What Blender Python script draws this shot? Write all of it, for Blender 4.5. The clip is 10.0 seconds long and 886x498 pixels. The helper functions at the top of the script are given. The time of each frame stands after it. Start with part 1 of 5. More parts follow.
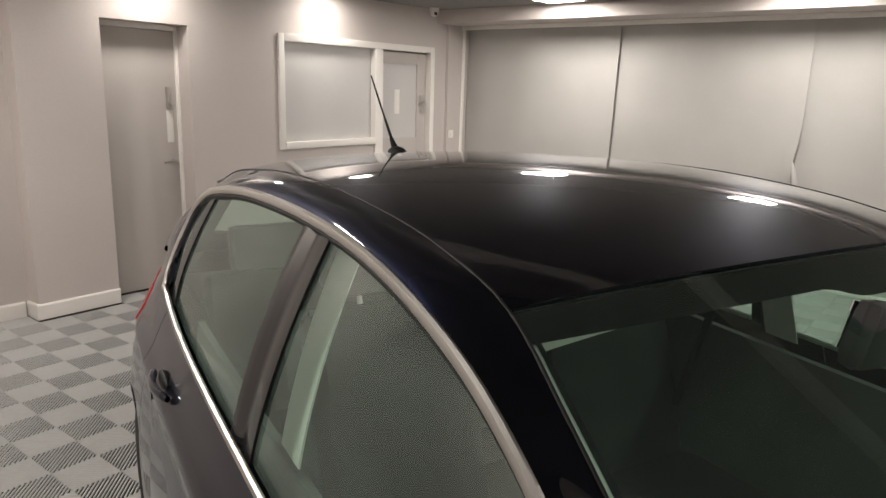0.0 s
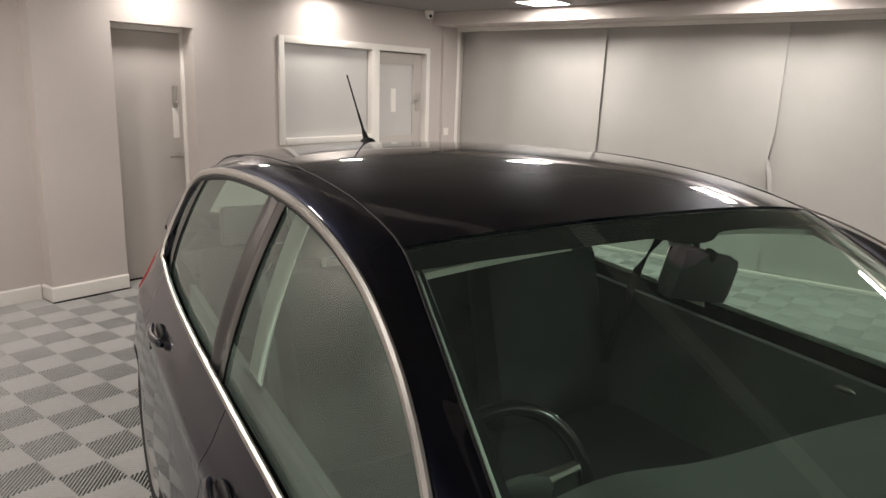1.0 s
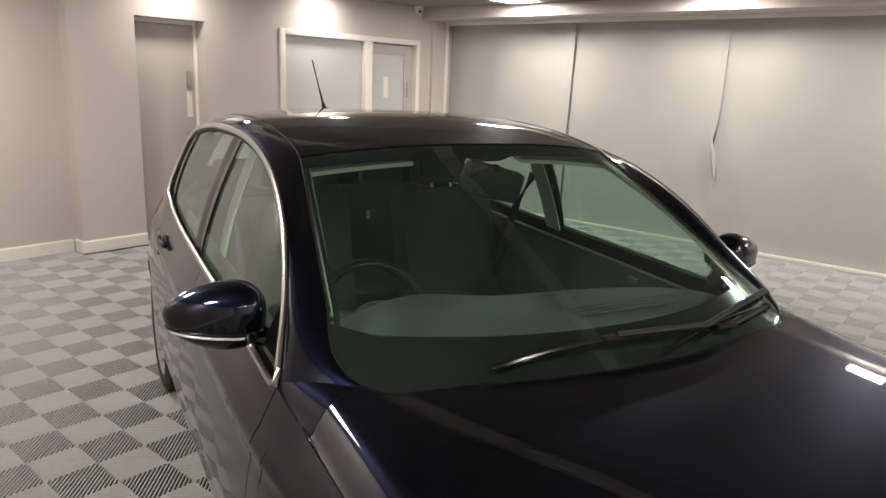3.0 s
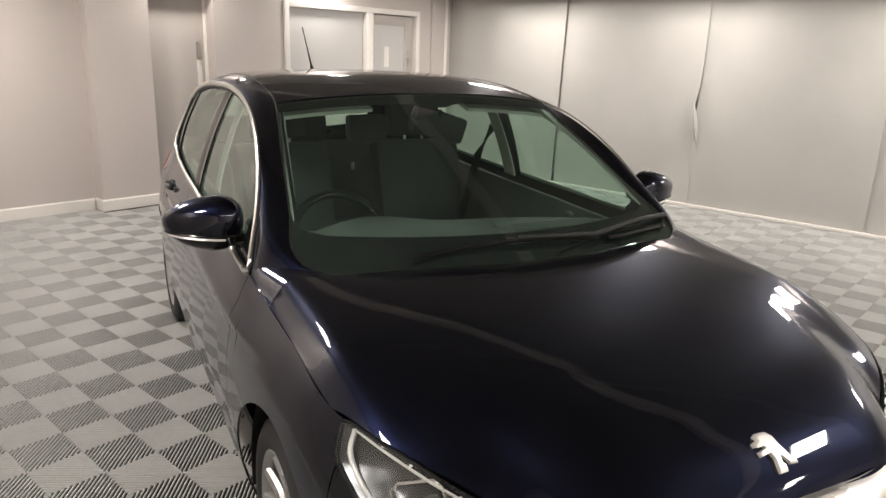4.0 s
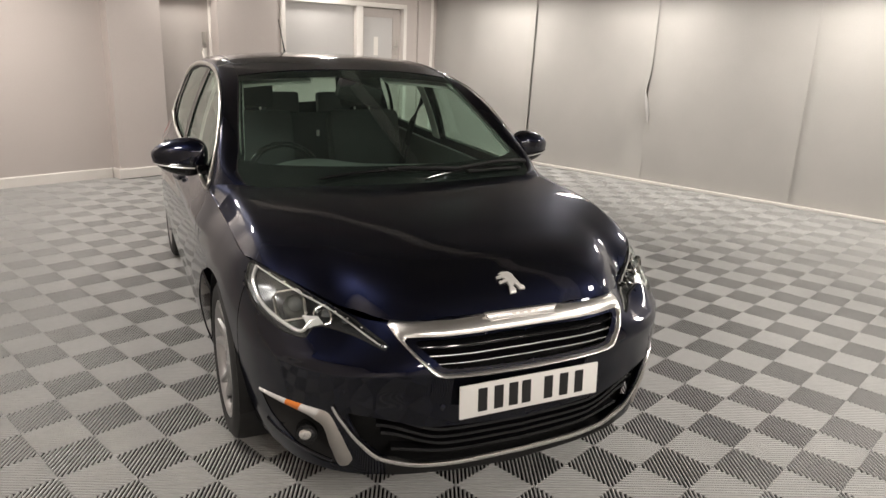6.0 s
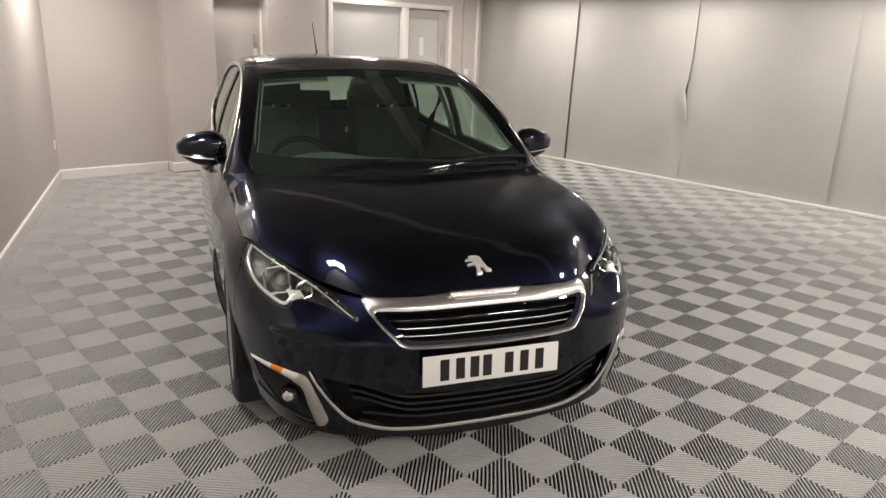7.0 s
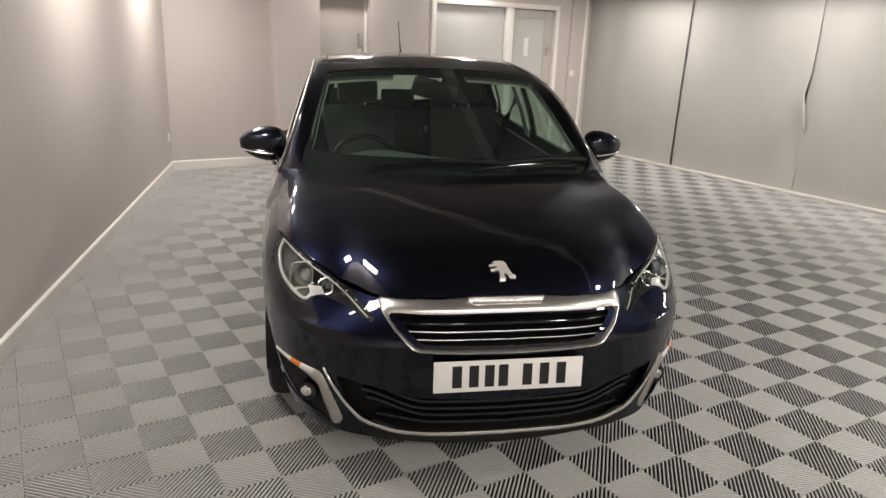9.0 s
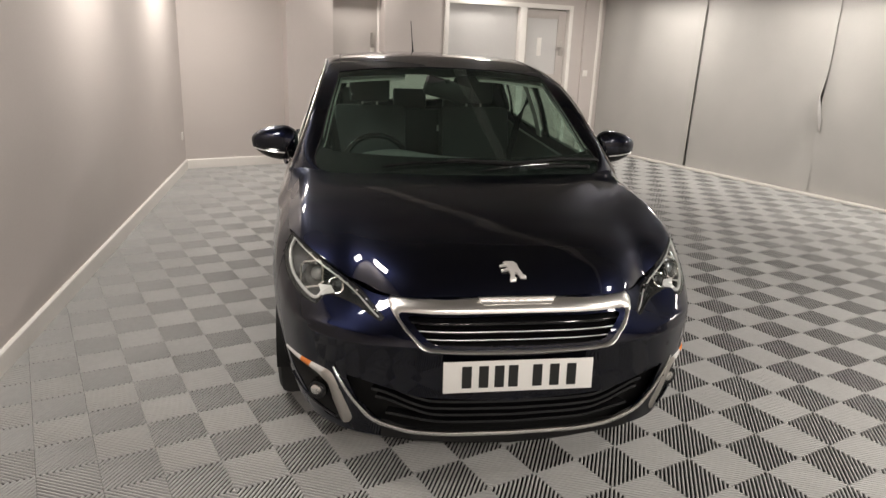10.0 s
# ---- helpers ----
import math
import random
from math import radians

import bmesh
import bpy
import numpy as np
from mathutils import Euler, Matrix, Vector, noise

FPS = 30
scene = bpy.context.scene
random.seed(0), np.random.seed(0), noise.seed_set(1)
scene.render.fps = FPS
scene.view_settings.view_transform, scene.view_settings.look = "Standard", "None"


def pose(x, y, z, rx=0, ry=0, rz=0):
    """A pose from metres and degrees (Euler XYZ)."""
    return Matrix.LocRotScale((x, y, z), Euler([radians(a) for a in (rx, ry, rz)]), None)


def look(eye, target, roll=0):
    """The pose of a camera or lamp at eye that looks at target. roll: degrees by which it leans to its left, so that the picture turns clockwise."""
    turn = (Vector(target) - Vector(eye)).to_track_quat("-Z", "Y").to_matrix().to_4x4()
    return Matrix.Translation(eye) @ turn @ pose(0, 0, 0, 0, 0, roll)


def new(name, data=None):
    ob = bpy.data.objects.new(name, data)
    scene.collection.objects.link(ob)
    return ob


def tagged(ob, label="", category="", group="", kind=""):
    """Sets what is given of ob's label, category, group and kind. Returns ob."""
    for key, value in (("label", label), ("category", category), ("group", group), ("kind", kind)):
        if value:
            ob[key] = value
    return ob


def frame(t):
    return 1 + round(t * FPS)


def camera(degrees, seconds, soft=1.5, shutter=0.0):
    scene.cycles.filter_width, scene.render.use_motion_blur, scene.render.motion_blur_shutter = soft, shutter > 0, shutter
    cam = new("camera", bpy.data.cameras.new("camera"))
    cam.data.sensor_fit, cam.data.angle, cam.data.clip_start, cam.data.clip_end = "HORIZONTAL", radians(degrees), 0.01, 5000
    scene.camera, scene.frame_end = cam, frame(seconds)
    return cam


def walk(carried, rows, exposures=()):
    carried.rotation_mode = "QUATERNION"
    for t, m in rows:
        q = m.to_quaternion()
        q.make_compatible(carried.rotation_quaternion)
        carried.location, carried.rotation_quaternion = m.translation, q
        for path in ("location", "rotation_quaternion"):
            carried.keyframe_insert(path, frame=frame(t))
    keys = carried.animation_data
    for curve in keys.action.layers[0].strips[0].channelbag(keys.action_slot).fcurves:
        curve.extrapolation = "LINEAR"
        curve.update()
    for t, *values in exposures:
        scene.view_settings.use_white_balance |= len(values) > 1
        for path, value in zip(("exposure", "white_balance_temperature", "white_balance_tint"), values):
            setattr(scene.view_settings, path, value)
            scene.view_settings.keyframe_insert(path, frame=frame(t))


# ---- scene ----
# ---- camera ----
cam = camera(63.9, 10.0)
PATH = [
    (0, (0.285, -0.121, 1.635), (1.823, 1.079, 1.191), 1.6),
    (0.5, (0.218, -0.275, 1.638), (1.747, 0.935, 1.194), 1.7),
    (1, (0.125, -0.471, 1.634), (1.646, 0.75, 1.189), 1.7),
    (1.5, (0.01, -0.678, 1.636), (1.522, 0.553, 1.19), 1.8),
    (2, (-0.105, -0.906, 1.615), (1.397, 0.338, 1.169), 1.8),
    (2.5, (-0.207, -1.128, 1.61), (1.285, 0.126, 1.16), 1.8),
    (2.7, (-0.245, -1.22, 1.607), (1.244, 0.035, 1.155), 2.0),
    (4, (-0.509, -1.868, 1.55), (0.929, -0.584, 1.017), 1.8),
    (4.5, (-0.631, -2.133, 1.548), (0.794, -0.84, 1.002), 1.9),
    (5, (-0.751, -2.395, 1.532), (0.666, -1.094, 0.983), 1.9),
    (5.5, (-0.863, -2.654, 1.531), (0.544, -1.345, 0.979), 2.0),
    (6.8, (-0.89, -3.225, 1.562), (0.431, -1.833, 0.999), 2.0),
    (7, (-0.817, -3.283, 1.561), (0.457, -1.847, 0.999), 1.9),
    (7.5, (-0.663, -3.386, 1.562), (0.499, -1.86, 0.995), 1.9),
    (8, (-0.566, -3.424, 1.556), (0.507, -1.835, 0.989), 1.9),
    (8.5, (-0.521, -3.429, 1.556), (0.507, -1.811, 0.987), 2.0),
    (9, (-0.505, -3.427, 1.557), (0.503, -1.796, 0.988), 2.0),
    (9.5, (-0.498, -3.417, 1.552), (0.495, -1.776, 0.984), 2.0),
    (10, (-0.499, -3.425, 1.556), (0.481, -1.777, 0.985), 2.1),
]
walk(cam, [(t, look(eye, target, roll)) for t, eye, target, roll in PATH],
     exposures=[(0, -0.02), (2.5, 0.05), (4, 0.34), (5.5, 0.24), (7, 0.17), (10, 0.12)])

# ---- light: a closed room lit by square panels in its ceiling ----
world = bpy.data.worlds.new("world")
scene.world = world
world.use_nodes = True
world.node_tree.nodes["Background"].inputs[0].default_value = (0.5, 0.5, 0.5, 1)
world.node_tree.nodes["Background"].inputs[1].default_value = 0.02
PANEL_GLOW, PANEL_TINT = 84.0, (1.0, 0.93, 0.86)
CEILING, PANEL_TURN = 2.44, 0
# place of each panel and half its side; the last three are unseen, added to brighten the nose
PANELS = [(1.12, 3.85, 0.18), (0.40, 1.75, 0.17), (-0.60, -0.50, 0.165), (6.18, 3.27, 0.19), (6.18, 1.20, 0.18), (6.18, -0.90, 0.18), (6.18, -2.95, 0.21),
          (2.88, -3.20, 0.21), (3.08, -5.30, 0.21), (-0.12, -5.10, 0.20), (1.28, -5.30, 0.21), (-1.12, -4.70, 0.19)]
SPOTS = [(4.85, 4.62), (3.15, 4.60)]


# ---- materials ----
def material(name, colour, rough=0.5, metal=0.0, vary=0.08, size=2.0, fine=60.0, bump=0.0, rough_vary=0.06, coat=0.0, spec=0.5):
    """A surface with broad stains and fine grain, at sizes in marks per metre."""
    m = bpy.data.materials.new(name)
    m.use_nodes = True
    nt = m.node_tree
    b = nt.nodes["Principled BSDF"]
    b.inputs["Metallic"].default_value = metal
    b.inputs["Coat Weight"].default_value = coat
    b.inputs["Coat Roughness"].default_value = 0.03
    b.inputs["Specular IOR Level"].default_value = spec
    co = nt.nodes.new("ShaderNodeTexCoord")
    info = nt.nodes.new("ShaderNodeObjectInfo")
    add = nt.nodes.new("ShaderNodeVectorMath")
    nt.links.new(co.outputs["Object"], add.inputs[0])
    nt.links.new(info.outputs["Random"], add.inputs[1])
    broad, grain = nt.nodes.new("ShaderNodeTexNoise"), nt.nodes.new("ShaderNodeTexNoise")
    broad.inputs["Scale"].default_value, broad.inputs["Detail"].default_value = size, 5
    grain.inputs["Scale"].default_value, grain.inputs["Detail"].default_value = fine, 3
    for n in (broad, grain):
        nt.links.new(add.outputs[0], n.inputs["Vector"])
    mix = nt.nodes.new("ShaderNodeMath")
    mix.operation = "MULTIPLY_ADD"
    mix.inputs[1].default_value = 0.35
    nt.links.new(grain.outputs[0], mix.inputs[0])
    half = nt.nodes.new("ShaderNodeMath")
    half.operation = "MULTIPLY"
    half.inputs[1].default_value = 0.65
    nt.links.new(broad.outputs[0], half.inputs[0])
    nt.links.new(half.outputs[0], mix.inputs[2])
    ramp = nt.nodes.new("ShaderNodeValToRGB")
    ramp.color_ramp.elements[0].position, ramp.color_ramp.elements[1].position = 0.3, 0.7
    ramp.color_ramp.elements[0].color = (*[c * (1 - vary) for c in colour], 1)
    ramp.color_ramp.elements[1].color = (*[min(c * (1 + vary), 1) for c in colour], 1)
    nt.links.new(mix.outputs[0], ramp.inputs[0])
    nt.links.new(ramp.outputs[0], b.inputs["Base Color"])
    rr = nt.nodes.new("ShaderNodeMapRange")
    rr.inputs["To Min"].default_value, rr.inputs["To Max"].default_value = max(rough - rough_vary, 0), min(rough + rough_vary, 1)
    nt.links.new(mix.outputs[0], rr.inputs["Value"])
    nt.links.new(rr.outputs[0], b.inputs["Roughness"])
    if bump:
        bp = nt.nodes.new("ShaderNodeBump")
        bp.inputs["Strength"].default_value, bp.inputs["Distance"].default_value = 0.6, bump
        nt.links.new(mix.outputs[0], bp.inputs["Height"])
        nt.links.new(bp.outputs[0], b.inputs["Normal"])
    return m


def pane(name, tint, veil=0.0, rough=0.015):
    """Thin tinted glass: it lets light through straight and mirrors by its angle; veil paints a faint haze of reflected
    light.
    """
    m = bpy.data.materials.new(name)
    m.use_nodes = True
    nt = m.node_tree
    nt.nodes.remove(nt.nodes["Principled BSDF"])
    clear, gloss, film = nt.nodes.new("ShaderNodeBsdfTransparent"), nt.nodes.new("ShaderNodeBsdfGlossy"), nt.nodes.new("ShaderNodeBsdfDiffuse")
    clear.inputs[0].default_value = (*tint, 1)
    gloss.inputs[0].default_value, gloss.inputs["Roughness"].default_value = (0.95, 1, 0.97, 1), rough
    # green-grey diffuse layer, painted in place of reflections and light from the cabin
    film.inputs[0].default_value = (0.40, 0.55, 0.47, 1)
    edge = nt.nodes.new("ShaderNodeLayerWeight")
    edge.inputs[0].default_value = 0.5
    power = nt.nodes.new("ShaderNodeMath")
    power.operation, power.inputs[1].default_value = "POWER", 5
    nt.links.new(edge.outputs["Facing"], power.inputs[0])
    fresnel = nt.nodes.new("ShaderNodeMath")
    fresnel.operation, fresnel.inputs[1].default_value, fresnel.inputs[2].default_value = "MULTIPLY_ADD", 0.92, 0.06
    nt.links.new(power.outputs[0], fresnel.inputs[0])
    a, c = nt.nodes.new("ShaderNodeMixShader"), nt.nodes.new("ShaderNodeMixShader")
    noise_tex = nt.nodes.new("ShaderNodeTexNoise")
    noise_tex.inputs["Scale"].default_value, noise_tex.inputs["Detail"].default_value = 3, 4
    scale = nt.nodes.new("ShaderNodeMath")
    scale.operation, scale.inputs[1].default_value = "MULTIPLY", 2 * veil
    nt.links.new(noise_tex.outputs[0], scale.inputs[0])
    nt.links.new(scale.outputs[0], a.inputs[0])
    nt.links.new(clear.outputs[0], a.inputs[1])
    nt.links.new(film.outputs[0], a.inputs[2])
    nt.links.new(fresnel.outputs[0], c.inputs[0])
    nt.links.new(a.outputs[0], c.inputs[1])
    nt.links.new(gloss.outputs[0], c.inputs[2])
    nt.links.new(c.outputs[0], nt.nodes["Material Output"].inputs[0])
    return m


def glowing(name, colour, strength):
    m = bpy.data.materials.new(name)
    m.use_nodes = True
    b = m.node_tree.nodes["Principled BSDF"]
    b.inputs["Base Color"].default_value = (0.8, 0.8, 0.8, 1)
    b.inputs["Emission Color"].default_value = (*colour, 1)
    b.inputs["Emission Strength"].default_value = strength
    return m


PLASTER = material("painted plaster", (0.54, 0.495, 0.47), 0.75, vary=0.05, size=0.9, fine=90, bump=0.002)
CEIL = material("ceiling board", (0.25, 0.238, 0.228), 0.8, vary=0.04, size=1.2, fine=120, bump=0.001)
WHITE = material("white gloss paint", (0.80, 0.77, 0.73), 0.35, vary=0.04, size=3, fine=50, bump=0.0006)
DOORPAINT = material("grey door paint", (0.47, 0.435, 0.41), 0.5, vary=0.04, size=2, fine=70, bump=0.0008)
CLOTH = material("grey sheeting", (0.43, 0.42, 0.40), 0.62, vary=0.07, size=1.6, fine=140, bump=0.0015)
FROST = material("frosted film", (0.54, 0.53, 0.52), 0.32, vary=0.03, size=1.4, fine=30, spec=0.5)
STEEL = material("brushed steel", (0.55, 0.53, 0.50), 0.35, 1.0, size=6, fine=160)
RIB = material("grey ribbed plastic", (0.43, 0.43, 0.42), 0.5, vary=0.12, size=1.1, fine=35, bump=0.0006)
# near-black for the lower rib flanks: the grooves' shade put into colour
GROOVE = material("painted groove shade", (0.028, 0.027, 0.026), 0.8, vary=0.3, size=3)
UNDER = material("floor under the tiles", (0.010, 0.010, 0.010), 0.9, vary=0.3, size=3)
PAINT = material("dark blue metallic paint", (0.0034, 0.0046, 0.0140), 0.38, 1.0, vary=0.25, size=1.5, fine=900, rough_vary=0.03, coat=1.0)
PAINT.node_tree.nodes["Principled BSDF"].inputs["Specular Tint"].default_value = (0.75, 0.77, 0.85, 1)      # the flakes show little white sheen at a slant
CHROME = material("bright chrome", (0.86, 0.84, 0.81), 0.14, 1.0, vary=0.05, size=4, fine=80, rough_vary=0.05)
TRIM = material("satin trim metal", (0.60, 0.58, 0.55), 0.36, 1.0, vary=0.03, size=3, fine=30, rough_vary=0.03)
GRILLE_METAL = material("polished grille metal", (0.90, 0.88, 0.85), 0.31, 1.0, vary=0.03, size=4, fine=60, rough_vary=0.03)
SILVER = material("silver emblem", (0.78, 0.76, 0.73), 0.34, 0.45, vary=0.04, size=9)
SATIN = material("satin chrome", (0.62, 0.59, 0.55), 0.36, 1.0, vary=0.06, size=5, fine=100)
BLACK = material("gloss black plastic", (0.008, 0.008, 0.009), 0.12, vary=0.3, size=5, rough_vary=0.04)
MATT = material("matt black plastic", (0.012, 0.012, 0.012), 0.55, vary=0.3, size=5, fine=220, bump=0.0005, spec=0.25)
RUBBER = material("tyre rubber", (0.016, 0.016, 0.016), 0.75, vary=0.25, size=8, fine=90, bump=0.001)
ALLOY = material("silver alloy", (0.50, 0.50, 0.50), 0.3, 0.9, vary=0.08, size=6, fine=120)
DASH = material("soft dark dashboard", (0.105, 0.110, 0.106), 0.6, vary=0.2, size=4, fine=90)
FABRIC = material("dark seat cloth", (0.036, 0.039, 0.039), 0.85, vary=0.25, size=5, fine=90)
LAMPBACK = material("dark lamp housing", (0.055, 0.055, 0.058), 0.22, 0.6, vary=0.2, size=8)
PALE = material("pale cabin trim", (0.66, 0.66, 0.62), 0.7, vary=0.06, size=3, fine=90)
PLATE = material("white number plate", (0.80, 0.79, 0.76), 0.3, vary=0.02, size=5)
INK = material("black ink", (0.006, 0.006, 0.006), 0.6, vary=0.1)
AMBER = material("amber lens", (0.75, 0.22, 0.04), 0.15, vary=0.05, size=20, fine=200)
CLEARLAMP = material("clear ribbed lens", (0.86, 0.85, 0.83), 0.15, 0.35, vary=0.15, size=30, fine=220, bump=0.002)
RED = material("red lens", (0.45, 0.02, 0.02), 0.12, vary=0.1, size=20)
SCREEN = pane("green tinted screen", (0.72, 0.87, 0.79), 0.016)
SIDE = pane("green tinted side glass", (0.72, 0.85, 0.78), 0.085, 0.10)
LENS = pane("clear lamp cover", (0.93, 0.95, 0.95), 0.004)
PROJECTOR = material("projector glass", (0.16, 0.17, 0.18), 0.06, 0.5, vary=0.2, size=30, coat=1.0)
MIRROR = material("mirror", (0.9, 0.9, 0.9), 0.02, 1.0, vary=0.01)
GLOW = glowing("light panel", PANEL_TINT, PANEL_GLOW)


# ---- mesh helpers ----
def ease(a, c, q):
    q = min(max((q - a) / (c - a), 0.0), 1.0)
    return q * q * (3 - 2 * q)


STANDS = ("wheel", "arch_liner", "number_plate", "underbody")      # parts with their own height


def stance(p):
    """How the car sits: the nose high and drawn out in the middle."""
    x, y, z = p
    out = 0.040 * (1 - ease(0.1, 0.95, y)) * (1 - ease(0.2, 0.85, abs(x))) * (0.4 + 0.6 * ease(0.42, 0.62, z))
    nose = 0.010 * ease(0.14, 0.30, z) + 0.018 * ease(0.30, 0.46, z) + 0.017 * ease(0.50, 0.80, z)
    return (x, y - out, z + nose * (1 - ease(0.3, 1.5, y)) - 0.006 * ease(0.95, 1.3, z) * ease(1.2, 1.8, y))


def in_car(ob):
    while ob:
        if ob.name.split(".")[0] in STANDS:
            return False
        if ob.name == "car":
            return True
        ob = ob.parent
    return False


def part(name, verts, faces, mat, parent=None, label="", smooth=True, angle=38):
    if in_car(parent) and name not in STANDS:
        verts = [stance(v) for v in verts]
    me = bpy.data.meshes.new(name)
    me.from_pydata([tuple(map(float, v)) for v in verts], [], faces)
    me.materials.append(mat)
    me.validate()
    if smooth:
        me.shade_smooth()
        me.set_sharp_from_angle(angle=radians(angle))
    ob = new(name, me)
    if parent:
        ob.parent = parent
    if label:
        tagged(ob, label)
    return ob


def thing(name, m, label, category, group="", kind=""):
    ob = new(name)
    ob.empty_display_size = 0.1
    ob.matrix_basis = m
    return tagged(ob, label, category, group, kind)


class Shape:
    """Collects forms into one mesh."""

    def __init__(self):
        self.v, self.f = [], []

    def add(self, verts, faces):
        o = len(self.v)
        self.v += [tuple(v) for v in verts]
        self.f += [tuple(i + o for i in f) for f in faces]
        return self

    def box(self, x0, x1, y0, y1, z0, z1, bevel=0.0):
        bm = bmesh.new()
        bmesh.ops.create_cube(bm, size=1)
        for v in bm.verts:
            v.co = ((x0 + x1) / 2 + v.co.x * (x1 - x0), (y0 + y1) / 2 + v.co.y * (y1 - y0), (z0 + z1) / 2 + v.co.z * (z1 - z0))
        if bevel:
            bmesh.ops.bevel(bm, geom=bm.edges[:], offset=bevel, segments=2, affect="EDGES", profile=0.6)
        return self.take(bm)

    def take(self, bm, m=None):
        bm.verts.ensure_lookup_table()
        bm.verts.index_update()
        self.add([tuple(m @ v.co if m else v.co) for v in bm.verts], [[v.index for v in f.verts] for f in bm.faces])
        bm.free()
        return self

    def ball(self, m, u=20, v=12):
        bm = bmesh.new()
        bmesh.ops.create_uvsphere(bm, u_segments=u, v_segments=v, radius=1)
        return self.take(bm, m)

    def rod(self, a, c, r0, r1=None, n=12):
        a, c = Vector(a), Vector(c)
        bm = bmesh.new()
        bmesh.ops.create_cone(bm, cap_ends=True, segments=n, radius1=r0, radius2=r0 if r1 is None else r1, depth=(c - a).length)
        return self.take(bm, Matrix.Translation((a + c) / 2) @ (c - a).to_track_quat("Z", "Y").to_matrix().to_4x4())

    def tube(self, pts, r, n=8, closed=False, flat=1.0, ends=True):
        """A round or flattened bar along points; r may be one number for each."""
        pts = [Vector(p) for p in pts]
        k = len(pts)
        rings = []
        for i, p in enumerate(pts):
            d = (pts[(i + 1) % k] - pts[i - 1]) if closed or 0 < i < k - 1 else (pts[1] - pts[0] if i == 0 else pts[-1] - pts[-2])
            d.normalize()
            up = Vector((0, 0, 1)) if abs(d.z) < 0.95 else Vector((1, 0, 0))
            side = d.cross(up).normalized()
            up = side.cross(d)
            rr = r[i] if isinstance(r, (list, tuple)) else r
            rings.append([p + side * rr * flat * math.cos(2 * math.pi * j / n) + up * rr * math.sin(2 * math.pi * j / n) for j in range(n)])
        verts = [q for ring in rings for q in ring]
        faces = []
        for i in range(k if closed else k - 1):
            for j in range(n):
                a, c = i * n, ((i + 1) % k) * n
                faces.append((a + j, a + (j + 1) % n, c + (j + 1) % n, c + j))
        if ends and not closed:
            faces += [tuple(range(n))[::-1], tuple(range((k - 1) * n, k * n))]
        return self.add(verts, faces)

    def sheet(self, fn, us, vs, thick=0.0, keep=None, flip=False, sgn=1):
        """A panel over a grid, with a back and a rim where it has thickness. keep(u, v) drops cells."""
        us, vs = list(us), list(vs)
        nu, nv = len(us), len(vs)
        P = np.array([[fn(u, v) for v in vs] for u in us], float)
        P[..., 0] *= sgn
        if sgn < 0:
            flip = not flip
        du, dv = np.gradient(P, axis=0), np.gradient(P, axis=1)
        N = np.cross(du, dv)
        ln = np.linalg.norm(N, axis=2, keepdims=True)
        N = N / np.maximum(ln, 1e-9)
        if flip:
            N = -N
        cells = [(i, j) for i in range(nu - 1) for j in range(nv - 1)
                 if keep is None or keep((us[i] + us[i + 1]) / 2, (vs[j] + vs[j + 1]) / 2)]
        faces, idx, verts = [], {}, []

        def at(i, j, k):
            if (i, j, k) not in idx:
                idx[(i, j, k)] = len(verts)
                verts.append(P[i, j] - N[i, j] * thick * k)
            return idx[(i, j, k)]
        edges = {}
        for i, j in cells:
            q = [(i, j), (i + 1, j), (i + 1, j + 1), (i, j + 1)]
            if flip:
                q = q[::-1]
            faces.append(tuple(at(*c, 0) for c in q))
            if thick:
                faces.append(tuple(at(*c, 1) for c in q[::-1]))
                for a in range(4):
                    e = (q[a], q[(a + 1) % 4])
                    if (e[1], e[0]) in edges:
                        del edges[(e[1], e[0])]
                    else:
                        edges[e] = 1
        if thick:
            for a, c in edges:
                faces.append((at(*a, 0), at(*a, 1), at(*c, 1), at(*c, 0)))
        return self.add(verts, faces)

    def make(self, name, mat, parent=None, label="", smooth=True, angle=38):
        return part(name, self.v, self.f, mat, parent, label, smooth, angle)


def steps(a, c, n):
    return [a + (c - a) * i / n for i in range(n + 1)]


# ---- the room ----
WALL_Y, BACK_Y, CURTAIN_X, SOUTH_Y = 4.91, 5.06, 7.04, -6.4
LEAN_X = lambda y: -0.773 + y * 0.3638      # the slanting side wall


def wall(name, shape, label, mat=PLASTER):
    return tagged(shape.make(name, mat), label, "wall", "", "structure")


# window wall: pier, door opening, stretch with the office window and its door
s = Shape()
s.box(2.25, 2.82, WALL_Y, WALL_Y + 0.45, 0, CEILING)
s.box(2.82, 3.50, WALL_Y, WALL_Y + 0.45, 2.04, CEILING)
s.box(3.50, 4.35, WALL_Y, WALL_Y + 0.45, 0, CEILING)
s.box(4.35, 6.47, WALL_Y, WALL_Y + 0.45, 2.05, CEILING)
s.box(4.35, 5.60, WALL_Y, WALL_Y + 0.45, 0, 1.06)
s.box(6.47, 7.16, WALL_Y, WALL_Y + 0.45, 0, CEILING)
wall("wall_north", s, "warm grey painted wall with a door recess and an office window")
s = Shape()
s.box(0.6, 2.25, BACK_Y, BACK_Y + 0.2, 0, CEILING)
wall("wall_alcove", s, "warm grey painted wall set back beside a pier")
s = Shape()
